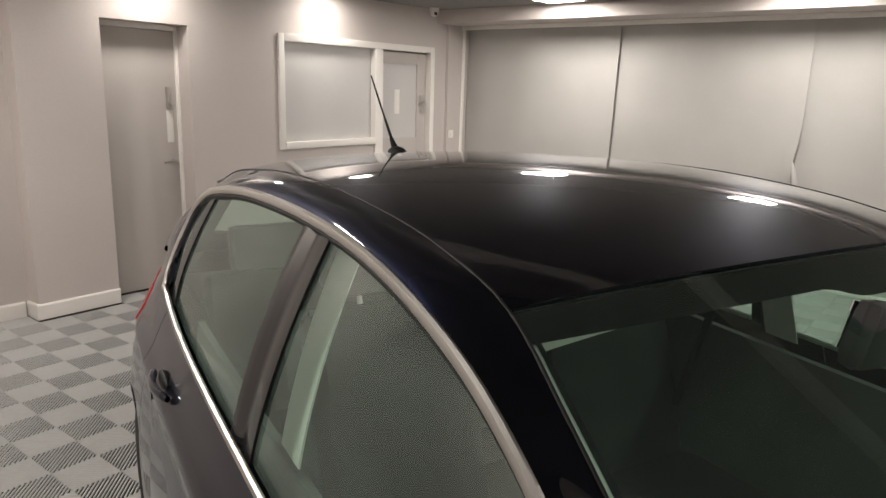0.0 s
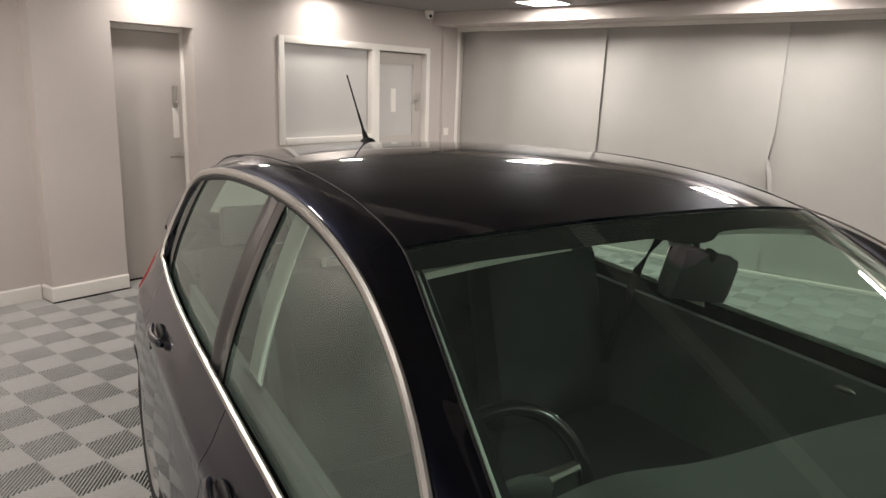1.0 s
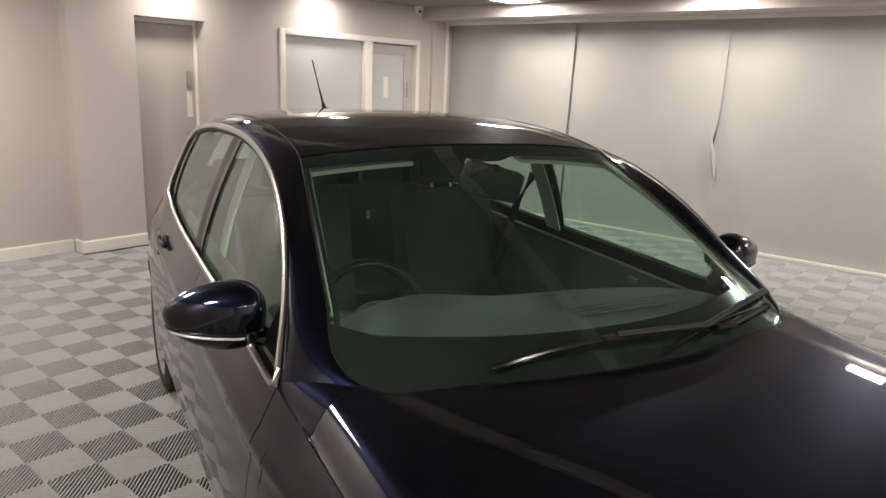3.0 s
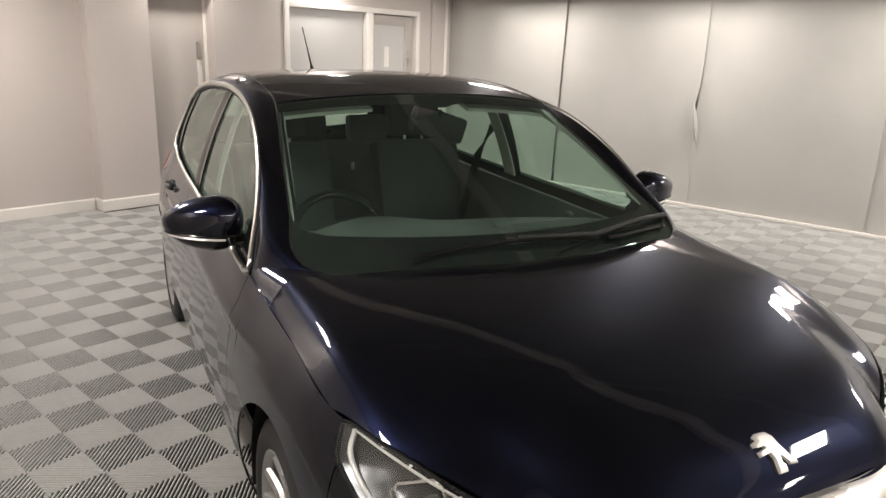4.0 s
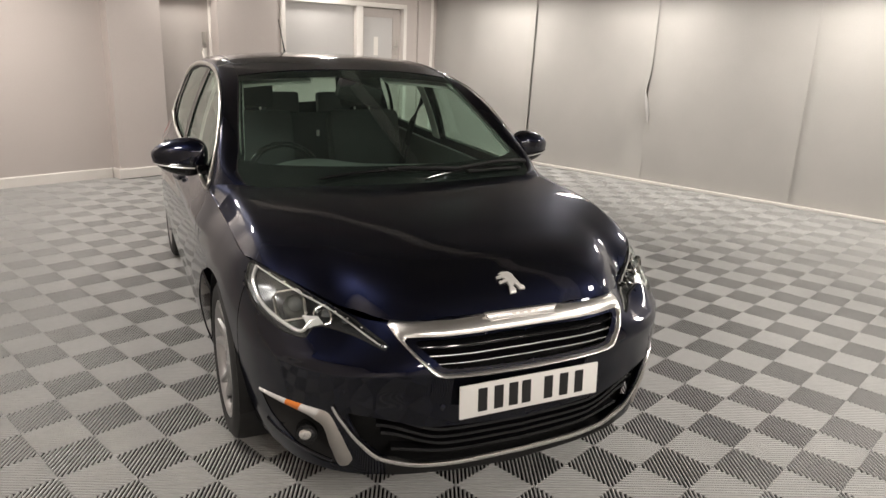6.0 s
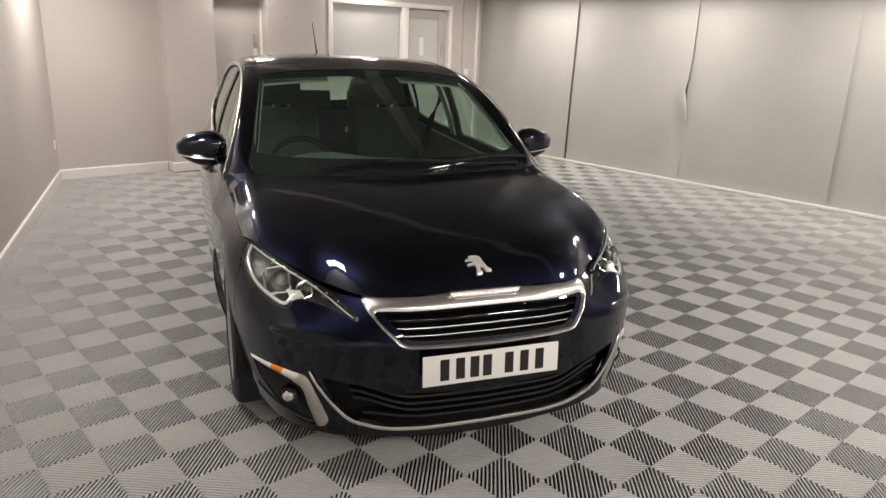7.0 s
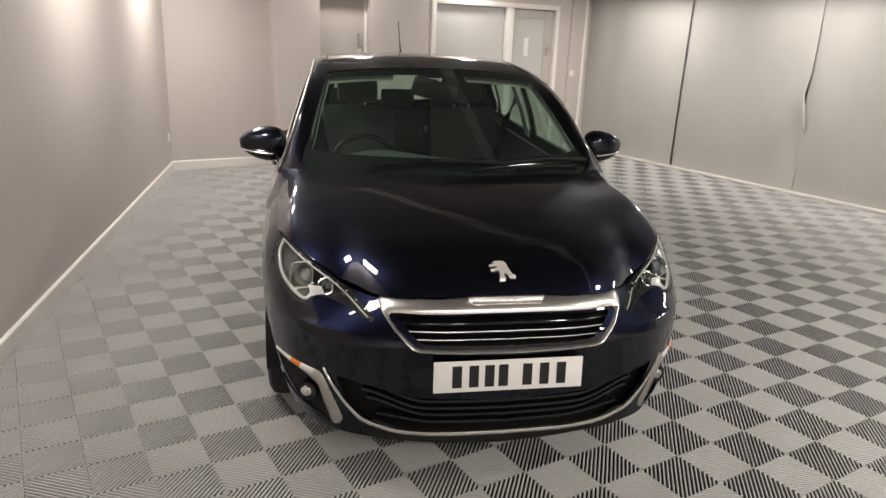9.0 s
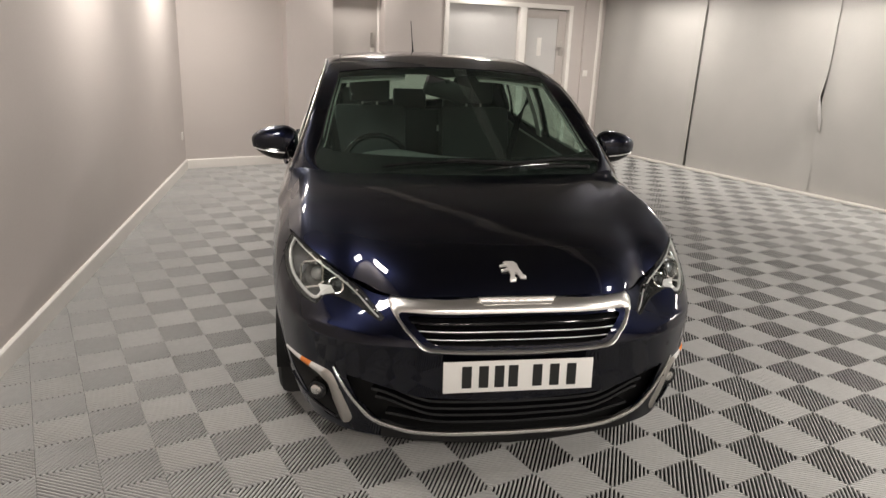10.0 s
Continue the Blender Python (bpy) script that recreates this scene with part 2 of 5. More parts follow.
s.add([(LEAN_X(BACK_Y + 0.2), BACK_Y + 0.2, 0), (LEAN_X(SOUTH_Y), SOUTH_Y, 0), (LEAN_X(SOUTH_Y) - 0.2, SOUTH_Y, 0), (LEAN_X(BACK_Y + 0.2) - 0.2, BACK_Y + 0.2, 0),
       (LEAN_X(BACK_Y + 0.2), BACK_Y + 0.2, CEILING), (LEAN_X(SOUTH_Y), SOUTH_Y, CEILING), (LEAN_X(SOUTH_Y) - 0.2, SOUTH_Y, CEILING), (LEAN_X(BACK_Y + 0.2) - 0.2, BACK_Y + 0.2, CEILING)],
      [(0, 1, 5, 4), (1, 2, 6, 5), (2, 3, 7, 6), (3, 0, 4, 7), (0, 3, 2, 1), (4, 5, 6, 7)])
wall("wall_west", s, "long warm grey wall lit from above in soft scallops")
s = Shape()
s.box(LEAN_X(SOUTH_Y) - 0.2, 7.46, SOUTH_Y - 0.2, SOUTH_Y, 0, CEILING)
wall("wall_south", s, "plain warm grey wall")
s = Shape()
s.box(7.24, 7.41, SOUTH_Y, WALL_Y + 0.45, 0, CEILING)
wall("wall_east", s, "plain grey wall behind hanging sheets")
s = Shape()
s.box(6.69, 7.24, WALL_Y - 0.035, WALL_Y, 0, 2.305)
wall("wall_return", s, "shallow grey pier beside the hanging sheets")
s = Shape()
s.box(-3.6, 7.46, SOUTH_Y - 0.2, BACK_Y + 0.3, CEILING, CEILING + 0.15)
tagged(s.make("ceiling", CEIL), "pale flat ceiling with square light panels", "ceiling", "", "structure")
s = Shape()
s.box(6.52, 7.24, SOUTH_Y, WALL_Y, 2.305, CEILING, 0.006)
tagged(s.make("trim", PLASTER), "boxed beam over the hanging sheets", "beam", "", "structure")
s = Shape()
s.box(6.93, 6.97, SOUTH_Y, 4.89, 2.265, 2.305, 0.005)
tagged(s.make("trim_rail", WHITE), "thin pale rail from which the sheets hang", "rail", "", "structure")

s = Shape()
s.box(2.08, 2.18, SOUTH_Y, WALL_Y, 2.375, CEILING, 0.006)
tagged(s.make("trim_batten", WHITE), "pale boxed batten along the ceiling", "beam", "", "structure")

# skirting boards
def skirting(name, length, m):
    s = Shape()
    s.add([(0, 0, 0), (length, 0, 0), (length, -0.018, 0), (0, -0.018, 0), (0, 0, 0.108), (length, 0, 0.108), (length, -0.010, 0.108), (0, -0.010, 0.108), (length, -0.018, 0.098), (0, -0.018, 0.098)],
          [(3, 2, 8, 9), (9, 8, 6, 7), (7, 6, 5, 4), (0, 3, 9, 7, 4), (1, 5, 6, 8, 2), (0, 1, 2, 3)])
    ob = s.make(name, WHITE, angle=20)
    ob.matrix_basis = m
    return tagged(ob, "white painted skirting board along the wall", "skirting", "", "structure")


skirting("baseboard", 1.15, pose(LEAN_X(BACK_Y), BACK_Y, 0))
skirting("baseboard_pier", 0.588, pose(2.232, WALL_Y, 0))
skirting("baseboard_pier_side", 0.15, pose(2.25, BACK_Y, 0, 0, 0, -90))
skirting("baseboard_mid", 0.86, pose(3.50, WALL_Y, 0))
skirting("baseboard_long", 12.3, pose(LEAN_X(SOUTH_Y), SOUTH_Y, 0, 0, 0, math.degrees(math.atan2(1, 0.3638))))
skirting("baseboard_window", 1.20, pose(4.36, WALL_Y, 0))


# recessed door
def recessed_door():
    d = thing("door_1", pose(2.82, WALL_Y + 0.17, 0), "grey painted flush door in a recess with a push-button lock", "door", "", "structure")
    Shape().box(0.04, 0.655, 0.0, 0.042, 0.006, 1.996, 0.003).make("door_leaf", DOORPAINT, d)
    s = Shape()
    s.box(0.655, 0.68, -0.02, 0.075, 0, 2.04, 0.004).box(0.0, 0.04, -0.02, 0.075, 0, 2.04, 0.004).box(0.04, 0.655, -0.02, 0.075, 2.0, 2.04, 0.004)
    s.make("frame", WHITE, d, "white painted door frame")
    s = Shape()
    s.box(0.565, 0.612, -0.022, 0.001, 1.42, 1.58, 0.009)
    lock = s.make("lock", STEEL, d, "grey metal push-button lock")
    s = Shape()
    for i in range(5):
        for j in range(2):
            s.rod((0.579 + 0.019 * j, -0.0215, 1.475 + 0.02 * i), (0.579 + 0.019 * j, -0.026, 1.475 + 0.02 * i), 0.005)
    s.make("button", SATIN, lock)
    s = Shape().ball(Matrix.Translation((0.589, -0.035, 1.445)) @ Matrix.Diagonal((0.014, 0.016, 0.014, 1)))
    s.make("knob", STEEL, lock)
    Shape().box(0.563, 0.618, -0.004, 0.001, 1.15, 1.40, 0.0015).make("finger_plate", WHITE, d, "pale finger plate")
    s = Shape().rod((0.612, 0.0, 1.00), (0.612, -0.05, 1.00), 0.009).tube([(0.612, -0.05, 1.00), (0.57, -0.053, 1.003), (0.50, -0.052, 1.0)], 0.008)
    s.rod((0.612, 0.001, 1.0), (0.612, -0.006, 1.0), 0.024, n=20)
    s.make("handle", STEEL, d, "steel lever handle")


recessed_door()


def office_window():
    """Wide fixed pane with frosted film, and a half-glazed door beside it in the same frame."""
    w = thing("window_1", pose(4.35, WALL_Y, 0), "white framed office window with pale frosted film", "window", "", "structure")
    x0, x1, xm = 0.0, 2.12, 1.25
    s = Shape()
    s.box(x0, x0 + 0.062, -0.022, 0.09, 1.06, 2.05, 0.004).box(x0 + 0.062, x1 - 0.062, -0.022, 0.09, 1.988, 2.05, 0.004).box(x1 - 0.062, x1, -0.022, 0.09, 0.0, 2.05, 0.004)
    s.box(xm - 0.055, xm + 0.055, -0.022, 0.09, 0.0, 1.988, 0.004)
    s.make("window_frame", WHITE, w)
    s = Shape()
    s.box(x0 + 0.062, xm - 0.055, -0.03, 0.10, 1.06, 1.12, 0.006)
    s.make("window_sill", WHITE, w)
    Shape().box(x0 + 0.062, xm - 0.055, 0.045, 0.052, 1.12, 1.988).make("pane", FROST, w, "pale frosted pane")
    d = thing("door_2", pose(4.35 + xm + 0.055, WALL_Y + 0.05, 0), "grey half-glazed door with a pale frosted pane", "door", "", "structure")
    wd = x1 - 0.062 - xm - 0.055
    s = Shape()
    s.box(0.003, 0.075, 0, 0.04, 0.01, 1.98, 0.003).box(wd - 0.145, wd - 0.003, 0, 0.04, 0.01, 1.98, 0.003)
    s.box(0.075, wd - 0.145, 0, 0.04, 1.86, 1.98, 0.003).box(0.075, wd - 0.145, 0, 0.04, 0.01, 1.10, 0.003)
    s.make("door_leaf", DOORPAINT, d)
    s = Shape()
    s.box(0.075, wd - 0.145, 0.014, 0.022, 1.10, 1.86)
    s.make("pane", FROST, d, "pale frosted pane")
    Shape().box(0.26, 0.34, 0.0105, 0.0135, 1.35, 1.60, 0.001).make("notice", WHITE, d, "small white notice")
    s = Shape().box(wd - 0.10, wd - 0.055, -0.012, 0.001, 1.36, 1.56, 0.005)
    s.rod((wd - 0.078, -0.01, 1.47), (wd - 0.078, -0.045, 1.47), 0.008).tube([(wd - 0.078, -0.045, 1.47), (wd - 0.13, -0.047, 1.47), (wd - 0.19, -0.045, 1.468)], 0.008)
    s.make("handle", STEEL, d, "grey metal lock with a lever")
    Shape().box(4.3, 6.6, 5.30, 5.36, 0.0, CEILING).make("wall_office", PLASTER)


office_window()
tagged(bpy.data.objects["wall_office"], "plain wall behind the frosted window", "wall", "", "structure")


def socket(m, label, two=False):
    d = thing("wall_switch", m, label, "switch")
    Shape().box(-0.043, 0.043, -0.009, 0, -0.043, 0.043, 0.004).make("plate", WHITE, d)
    Shape().box(-0.012, 0.012, -0.014, -0.008, -0.02, 0.02, 0.002).make("rocker", WHITE, d)


socket(pose(6.765, WALL_Y - 0.035, 1.12), "white plastic light switch on the wall beside the office door")
socket(pose(LEAN_X(4.90), 4.90, 0.40, 0, 0, 90 - 19.5), "white plastic switch plate low on the long wall")


def dome_camera():
    d = thing("security_camera", pose(6.33, 4.80, CEILING), "small white dome camera with a black eye under the ceiling", "camera")
    s = Shape().rod((0, 0, 0), (0, 0, -0.035), 0.052, 0.05, 28)
    s.make("base", WHITE, d)
    s = Shape().ball(Matrix.Translation((0, 0, -0.045)) @ Matrix.Diagonal((0.044, 0.044, 0.042, 1)), 24, 14)
    s.make("housing", WHITE, d)
    s = Shape().rod((-0.014, -0.026, -0.052), (-0.026, -0.046, -0.064), 0.017, 0.015, 18)
    s.make("eye", BLACK, d, "black glass eye")


dome_camera()


# hanging sheets along the east side: each overlaps the next, with soft folds
def sheet_panel(y0, y1, lean, k, curl):
    s = Shape()
    rnd = random.Random(40 + k)
    a, c, ph = rnd.uniform(0.010, 0.017), rnd.uniform(0.014, 0.021), rnd.uniform(0, 6)

    def fn(u, v):
        y = y0 + (y1 - y0) * u + lean * (1 - v) * (u < 0.5) * (1 - 2 * u)
        x = CURTAIN_X - 0.006 + 0.016 * u
        x += a * math.sin(5.5 * u + ph + 0.8 * v) * (0.4 + 0.6 * v) + c * math.sin(17 * u + ph * 2 + 2.5 * v) * math.exp(-((u - 0.8) / 0.28) ** 2) * v
        x -= 0.011 * math.exp(-(u / 0.03) ** 2) * (1.4 - 0.7 * v) * (ease(0.30, 0.42, v) if curl else 1)
        if curl:
            low = math.exp(-((v - 0.44) / 0.10) ** 2)
            x -= 0.016 * math.exp(-(u / 0.05) ** 2) * low
            x += 0.028 * math.exp(-((u - 0.10) / 0.06) ** 2) * math.exp(-((v - 0.30) / 0.14) ** 2)
            x += 0.026 * math.sin(9 * u + 7 * v) * math.exp(-((v - 0.22) / 0.16) ** 2) * math.exp(-(u / 0.35) ** 2)
            y += 0.035 * math.exp(-(u / 0.05) ** 2) * low
        return (x, y, 0.028 + 2.25 * v)
    s.sheet(fn, [i / 60 for i in range(61)], [i / 44 for i in range(45)], 0.004)
    ob = s.make("hanging_sheet", CLOTH)
    if curl:
        f = Shape()
        f.sheet(lambda u, v: (CURTAIN_X - 0.030 - 0.022 * math.sin(math.pi * v) - 0.018 * u * u * v, y0 + 0.012 + 0.06 * (v - 0.3) - (0.05 * math.sin(math.pi * (0.12 + 0.80 * (1 - v))) ** 0.8) * u, 0.74 + 0.36 * v - 0.03 * u),
                steps(0, 1, 8), steps(0, 1, 16), 0.003)
        f.make("torn_flap", FROST, ob, "pale curled flap of torn lining")
    return tagged(ob, "grey hanging sheet with a torn curled edge" if curl else "smooth grey hanging sheet with soft folds", "curtain", "sheets along the wall")


SEAMS = [4.87, 3.01, 1.27, -0.48, -2.23, -3.98, -5.73]
for k in range(len(SEAMS) - 1):
    sheet_panel(SEAMS[k + 1], SEAMS[k] + (-0.004 if k == 0 else 0.028 if k == 3 else 0.04), 0.05 if k == 0 else 0.02, k, k == 1)
s = Shape()
s.tube([(6.965, 4.868, 2.285), (6.96, 4.87, 1.5), (6.955, 4.875, 0.8), (6.94, 4.872, 0.03)], 0.026, 10, flat=0.5)
tagged(s.make("trim_post", WHITE), "pale edge strip at the end of the sheets", "strip", "", "structure")
s = Shape()
s.box(6.975, 7.02, SOUTH_Y, 4.87, 0.0, 0.030, 0.004)
s.box(7.02, 7.12, SOUTH_Y, 4.87, 0.0, 0.022, 0.003)
tagged(s.make("trim_floor_rail", WHITE), "pale low rail on the floor under the sheets", "rail", "", "structure")


# light panels in the ceiling
def light_panel(x, y, h):
    d = thing("ceiling_light", pose(x, y, CEILING, 0, 0, PANEL_TURN), "square white light panel set in the ceiling, lit", "ceiling light", "lights in the ceiling")
    s = Shape()
    s.box(-h - 0.015, h + 0.015, -h - 0.015, -h, -0.012, 0.0, 0.003).box(-h - 0.015, h + 0.015, h, h + 0.015, -0.012, 0.0, 0.003)
    s.box(-h - 0.015, -h, -h, h, -0.012, 0.0, 0.003).box(h, h + 0.015, -h, h, -0.012, 0.0, 0.003)
    s.make("frame", WHITE, d)
    Shape().add([(-h, -h, -0.006), (-h, h, -0.006), (h, h, -0.006), (h, -h, -0.006)], [(0, 1, 2, 3)]).make("diffuser", GLOW, d, "glowing white diffuser", False)


for x, y, half in PANELS:
    light_panel(x, y, half)
for x, y in SPOTS:
    light_panel(x, y, 0.10)


import functools

# ---- the car's form: lengths in metres, x across, y back from the nose, z up ----
def spline(keys):
    """A smooth curve through (place, value) pairs; values may be numbers or tuples."""
    ts = [k[0] for k in keys]
    vs = np.array([np.atleast_1d(np.array(k[1], float)) for k in keys])
    n = len(ts)
    ms = np.zeros_like(vs)
    for i in range(n):
        a, c = max(i - 1, 0), min(i + 1, n - 1)
        ms[i] = (vs[c] - vs[a]) / (ts[c] - ts[a])
        if 0 < i < n - 1:
            d0 = (vs[i] - vs[i - 1]) / (ts[i] - ts[i - 1])
            d1 = (vs[i + 1] - vs[i]) / (ts[i + 1] - ts[i])
            h0, h1 = ts[i] - ts[i - 1], ts[i + 1] - ts[i]
            ms[i] = (d0 * h1 + d1 * h0) / (h0 + h1)

    one = vs.shape[1] == 1
    rows, slopes = vs.tolist(), ms.tolist()

    def f(t):
        t = min(max(t, ts[0]), ts[-1])
        i = 0
        while i < n - 2 and t > ts[i + 1]:
            i += 1
        h = ts[i + 1] - ts[i]
        q = (t - ts[i]) / h
        w = (2 * q**3 - 3 * q**2 + 1, (q**3 - 2 * q**2 + q) * h, 3 * q**2 - 2 * q**3, (q**3 - q**2) * h)
        v = [w[0] * a + w[1] * b + w[2] * c + w[3] * d for a, b, c, d in zip(rows[i], slopes[i], rows[i + 1], slopes[i + 1])]
        return v[0] if one else np.array(v)
    return f


def chord(points):
    """A smooth space curve through points, by length; gives the curve and its length."""
    t, keys = 0.0, []
    for i, p in enumerate(points):
        if i:
            t += math.dist(p, points[i - 1])
        keys.append((t, p))
    return spline(keys), t


# half outline of the body from above, from the nose round the corner to the tail
PLAN, PLAN_LEN = chord([(0, 0.030), (0.25, 0.042), (0.45, 0.078), (0.60, 0.140), (0.72, 0.250), (0.80, 0.405), (0.853, 0.62),
                        (0.884, 0.90), (0.897, 1.30), (0.902, 2.0), (0.900, 2.8), (0.886, 3.4), (0.852, 3.8), (0.77, 4.07), (0.60, 4.19), (0.3, 4.235), (0, 4.24)])


@functools.lru_cache(None)
def at_back(y):
    """The place along PLAN at which the flank is y behind the nose."""
    lo, hi = 0.3, PLAN_LEN - 0.9
    for _ in range(40):
        mid = (lo + hi) / 2
        if PLAN(mid)[1] < y:
            lo = mid
        else:
            hi = mid
    return lo


def at_side(x):
    """The place along the nose at which PLAN is x off the middle."""
    lo, hi = 0.0, 0.95
    for _ in range(40):
        mid = (lo + hi) / 2
        if PLAN(mid)[0] < x:
            lo = mid
        else:
            hi = mid
    return lo


S_ARCH0, S_TAIL = at_back(0.58), at_back(4.0)
# height of the flank's top edge (grille, lamp, bonnet seam, belt line, tail) and how far it leans in there
TOP_Z = spline([(0, 0.664), (at_side(0.42), 0.664), (at_side(0.52), 0.652), (at_side(0.60), 0.657), (at_side(0.72), 0.700), (at_side(0.80), 0.745), (at_back(0.62), 0.775), (at_back(0.9), 0.829),
                (at_back(1.15), 0.860), (at_back(1.33), 0.900), (at_back(1.8), 0.930), (at_back(2.4), 0.950), (at_back(3.0), 0.974),
                (at_back(3.22), 0.990), (at_back(3.42), 1.018), (at_back(3.6), 1.035), (at_back(4.0), 1.01), (PLAN_LEN - 0.5, 0.99), (PLAN_LEN, 0.985)])
TOP_IN = spline([(0, 0.115), (at_side(0.42), 0.120), (at_side(0.52), 0.145), (at_side(0.60), 0.165), (at_side(0.72), 0.140), (at_side(0.80), 0.100), (at_back(0.62), 0.066), (at_back(0.9), 0.084),
                 (at_back(1.15), 0.090), (at_back(1.33), 0.082), (at_back(1.8), 0.090), (at_back(2.4), 0.096), (at_back(3.0), 0.102),
                 (at_back(3.22), 0.108), (at_back(3.42), 0.115), (at_back(3.6), 0.130), (at_back(4.0), 0.150), (PLAN_LEN - 0.5, 0.13), (PLAN_LEN, 0.12)])
LOW_IN = spline([(0, 0.03), (at_side(0.6), 0.05), (at_back(0.5), 0.07), (at_back(1.3), 0.075), (at_back(3.0), 0.075), (PLAN_LEN, 0.08)])
MID = 0.53
AXLES = (0.905, 3.525)
TYRE_R, ARCH_R = 0.318, 0.352


@functools.lru_cache(None)
def normal_in(s):
    a, c = PLAN(max(s - 0.01, 0)), PLAN(min(s + 0.01, PLAN_LEN))
    d = (c - a) / math.dist(a, c)
    return np.array((-d[1], d[0]))


def flank(s, z):
    """A point of the body's skirt: s along PLAN, z its height."""
    zt = TOP_Z(s)
    y = PLAN(s)[1]
    if z > MID:
        q = min((z - MID) / (zt - MID), 1.0)
        power = 1.35 + 0.55 * ease(0.12, 0.30, y) + 1.05 * ease(0.45, 0.75, y) - 0.6 * ease(1.2, 1.45, y)
        d = TOP_IN(s) * q**power
        d -= 0.0045 * math.exp(-((z - 0.560) / 0.010) ** 2) * ease(0.075, 0.13, y) * (1 - ease(0.24, 0.32, y))
        rise = z - (0.775 + 0.03 * (y - 1.3))
        d -= 0.015 * math.exp(-(rise / (0.034 if rise > 0 else 0.016)) ** 2) * ease(0.9, 1.5, y) * (1 - ease(3.6, 4.0, y))
    else:
        q = (MID - z) / (MID - 0.18)
        d = LOW_IN(s) * q**2.2
        d += 0.014 * math.exp(-((z - 0.40) / 0.07) ** 2) * ease(1.2, 1.5, y) * (1 - ease(2.9, 3.2, y))
    p = PLAN(s) + normal_in(s) * d
    return np.array((max(p[0], 0.0), p[1], z))


def sill(s):
    """The skirt's lower edge, with the wheel arches."""
    y = flank(s, 0.3)[1]
    z = 0.185 + 0.035 * ease(0.3, 0.6, y) + 0.02 * ease(3.9, 4.2, y)
    for a in AXLES:
        if abs(y - a) < ARCH_R:
            z = max(z, TYRE_R + math.sqrt(ARCH_R**2 - (y - a) ** 2))
    return z


# bonnet: height on the middle line by distance back, front and rear edge by distance off the middle
BON_Z = spline([(0.145, 0.672), (0.17, 0.702), (0.214, 0.738), (0.30, 0.782), (0.5, 0.845), (0.75, 0.897), (1.0, 0.934), (1.1, 0.945), (1.25, 0.958)])
BON_FRONT = spline([(0, 0.147), (0.2, 0.152), (0.42, 0.187), (0.473, 0.228), (0.512, 0.273), (0.551, 0.306), (0.59, 0.329), (0.629, 0.357), (0.667, 0.395), (0.709, 0.450), (0.75, 0.523), (0.79, 0.640)])
BON_BACK = spline([(0, 1.080), (0.3, 1.088), (0.5, 1.108), (0.62, 1.135), (0.70, 1.155), (0.755, 1.165), (0.805, 1.147)])
# the bonnet's shoulder crease (x, z) and the shut line beside it
CREASE = spline([(0.50, (0.745, 0.790)), (0.65, (0.750, 0.836)), (0.75, (0.747, 0.864)), (0.85, (0.742, 0.884)), (0.95, (0.742, 0.900)), (1.05, (0.746, 0.914)), (1.17, (0.753, 0.930))])
EDGE_X = spline([(0.0, 0.790), (0.634, 0.792), (0.75, 0.800), (0.9, 0.801), (1.05, 0.802), (1.17, 0.804)])
EDGE_Z = spline([(0.5, 0.757), (0.634, 0.779), (0.75, 0.804), (0.9, 0.831), (1.05, 0.850), (1.17, 0.864)])


def bonnet_plain(x, y):
    """The bonnet's crown, falling gently to its shoulder crease and steeply beyond it."""
    x = abs(x)
    cx, cz = CREASE(y)
    ex, ez, soft = EDGE_X(y), EDGE_Z(y), 0.011
    a = max(BON_Z(max(y, 0.5)) - cz, 0.005)

    def bend(q):
        return soft * math.log(1 + math.exp(min((q - cx) / soft, 30)))
    slope = (BON_Z(max(y, 0.5)) - ez - a * (ex / cx) ** 2.6) / bend(ex)
    return BON_Z(y) - a * (x / cx) ** 2.6 - slope * bend(x)


# the bonnet's front edge turns down to the grille and the lamps' upper edge
LIFT = spline([(x, z - bonnet_plain(x, BON_FRONT(x))) for x, z in ((0.0, 0.672), (0.2, 0.671), (0.35, 0.668), (0.42, 0.667), (0.473, 0.668), (0.551, 0.681), (0.629, 0.716), (0.709, 0.751), (0.75, 0.766), (0.79, 0.781))])


def bonnet_z(x, y):
    x = min(abs(x), 0.80)
    return bonnet_plain(x, y) + LIFT(x) * math.exp(-max(y - BON_FRONT(x), 0) / 0.10)


def bonnet(f, g):
    y0, y1 = BON_FRONT(f * 0.79), BON_BACK(f * 0.805)
    y = y0 + g * (y1 - y0)
    x = f * EDGE_X(y)
    return np.array((x, y, bonnet_z(x, y)))


# greenhouse: side-glass outline, screen edge with roof edge, middle line of screen and roof
DLO, DLO_LEN = chord([(0.815, 1.337, 0.916), (0.750, 1.492, 1.075), (0.706, 1.660, 1.207), (0.676, 1.850, 1.296), (0.656, 2.05, 1.346), (0.645, 2.28, 1.380), (0.641, 2.50, 1.391),
                      (0.642, 2.75, 1.390), (0.648, 3.00, 1.377), (0.656, 3.18, 1.354), (0.664, 3.30, 1.327), (0.677, 3.37, 1.288), (0.703, 3.408, 1.215), (0.745, 3.425, 1.110), (0.775, 3.415, 1.035)])
RAIL, RAIL_LEN = chord([(0.610, 1.140, 0.930), (0.668, 1.190, 0.938), (0.700, 1.270, 0.972), (0.672, 1.42, 1.060), (0.637, 1.62, 1.180), (0.603, 1.80, 1.281), (0.575, 1.96, 1.360), (0.567, 2.15, 1.402), (0.564, 2.45, 1.430),
                        (0.557, 2.82, 1.432), (0.546, 3.20, 1.405), (0.534, 3.51, 1.362), (0.528, 3.685, 1.318)])
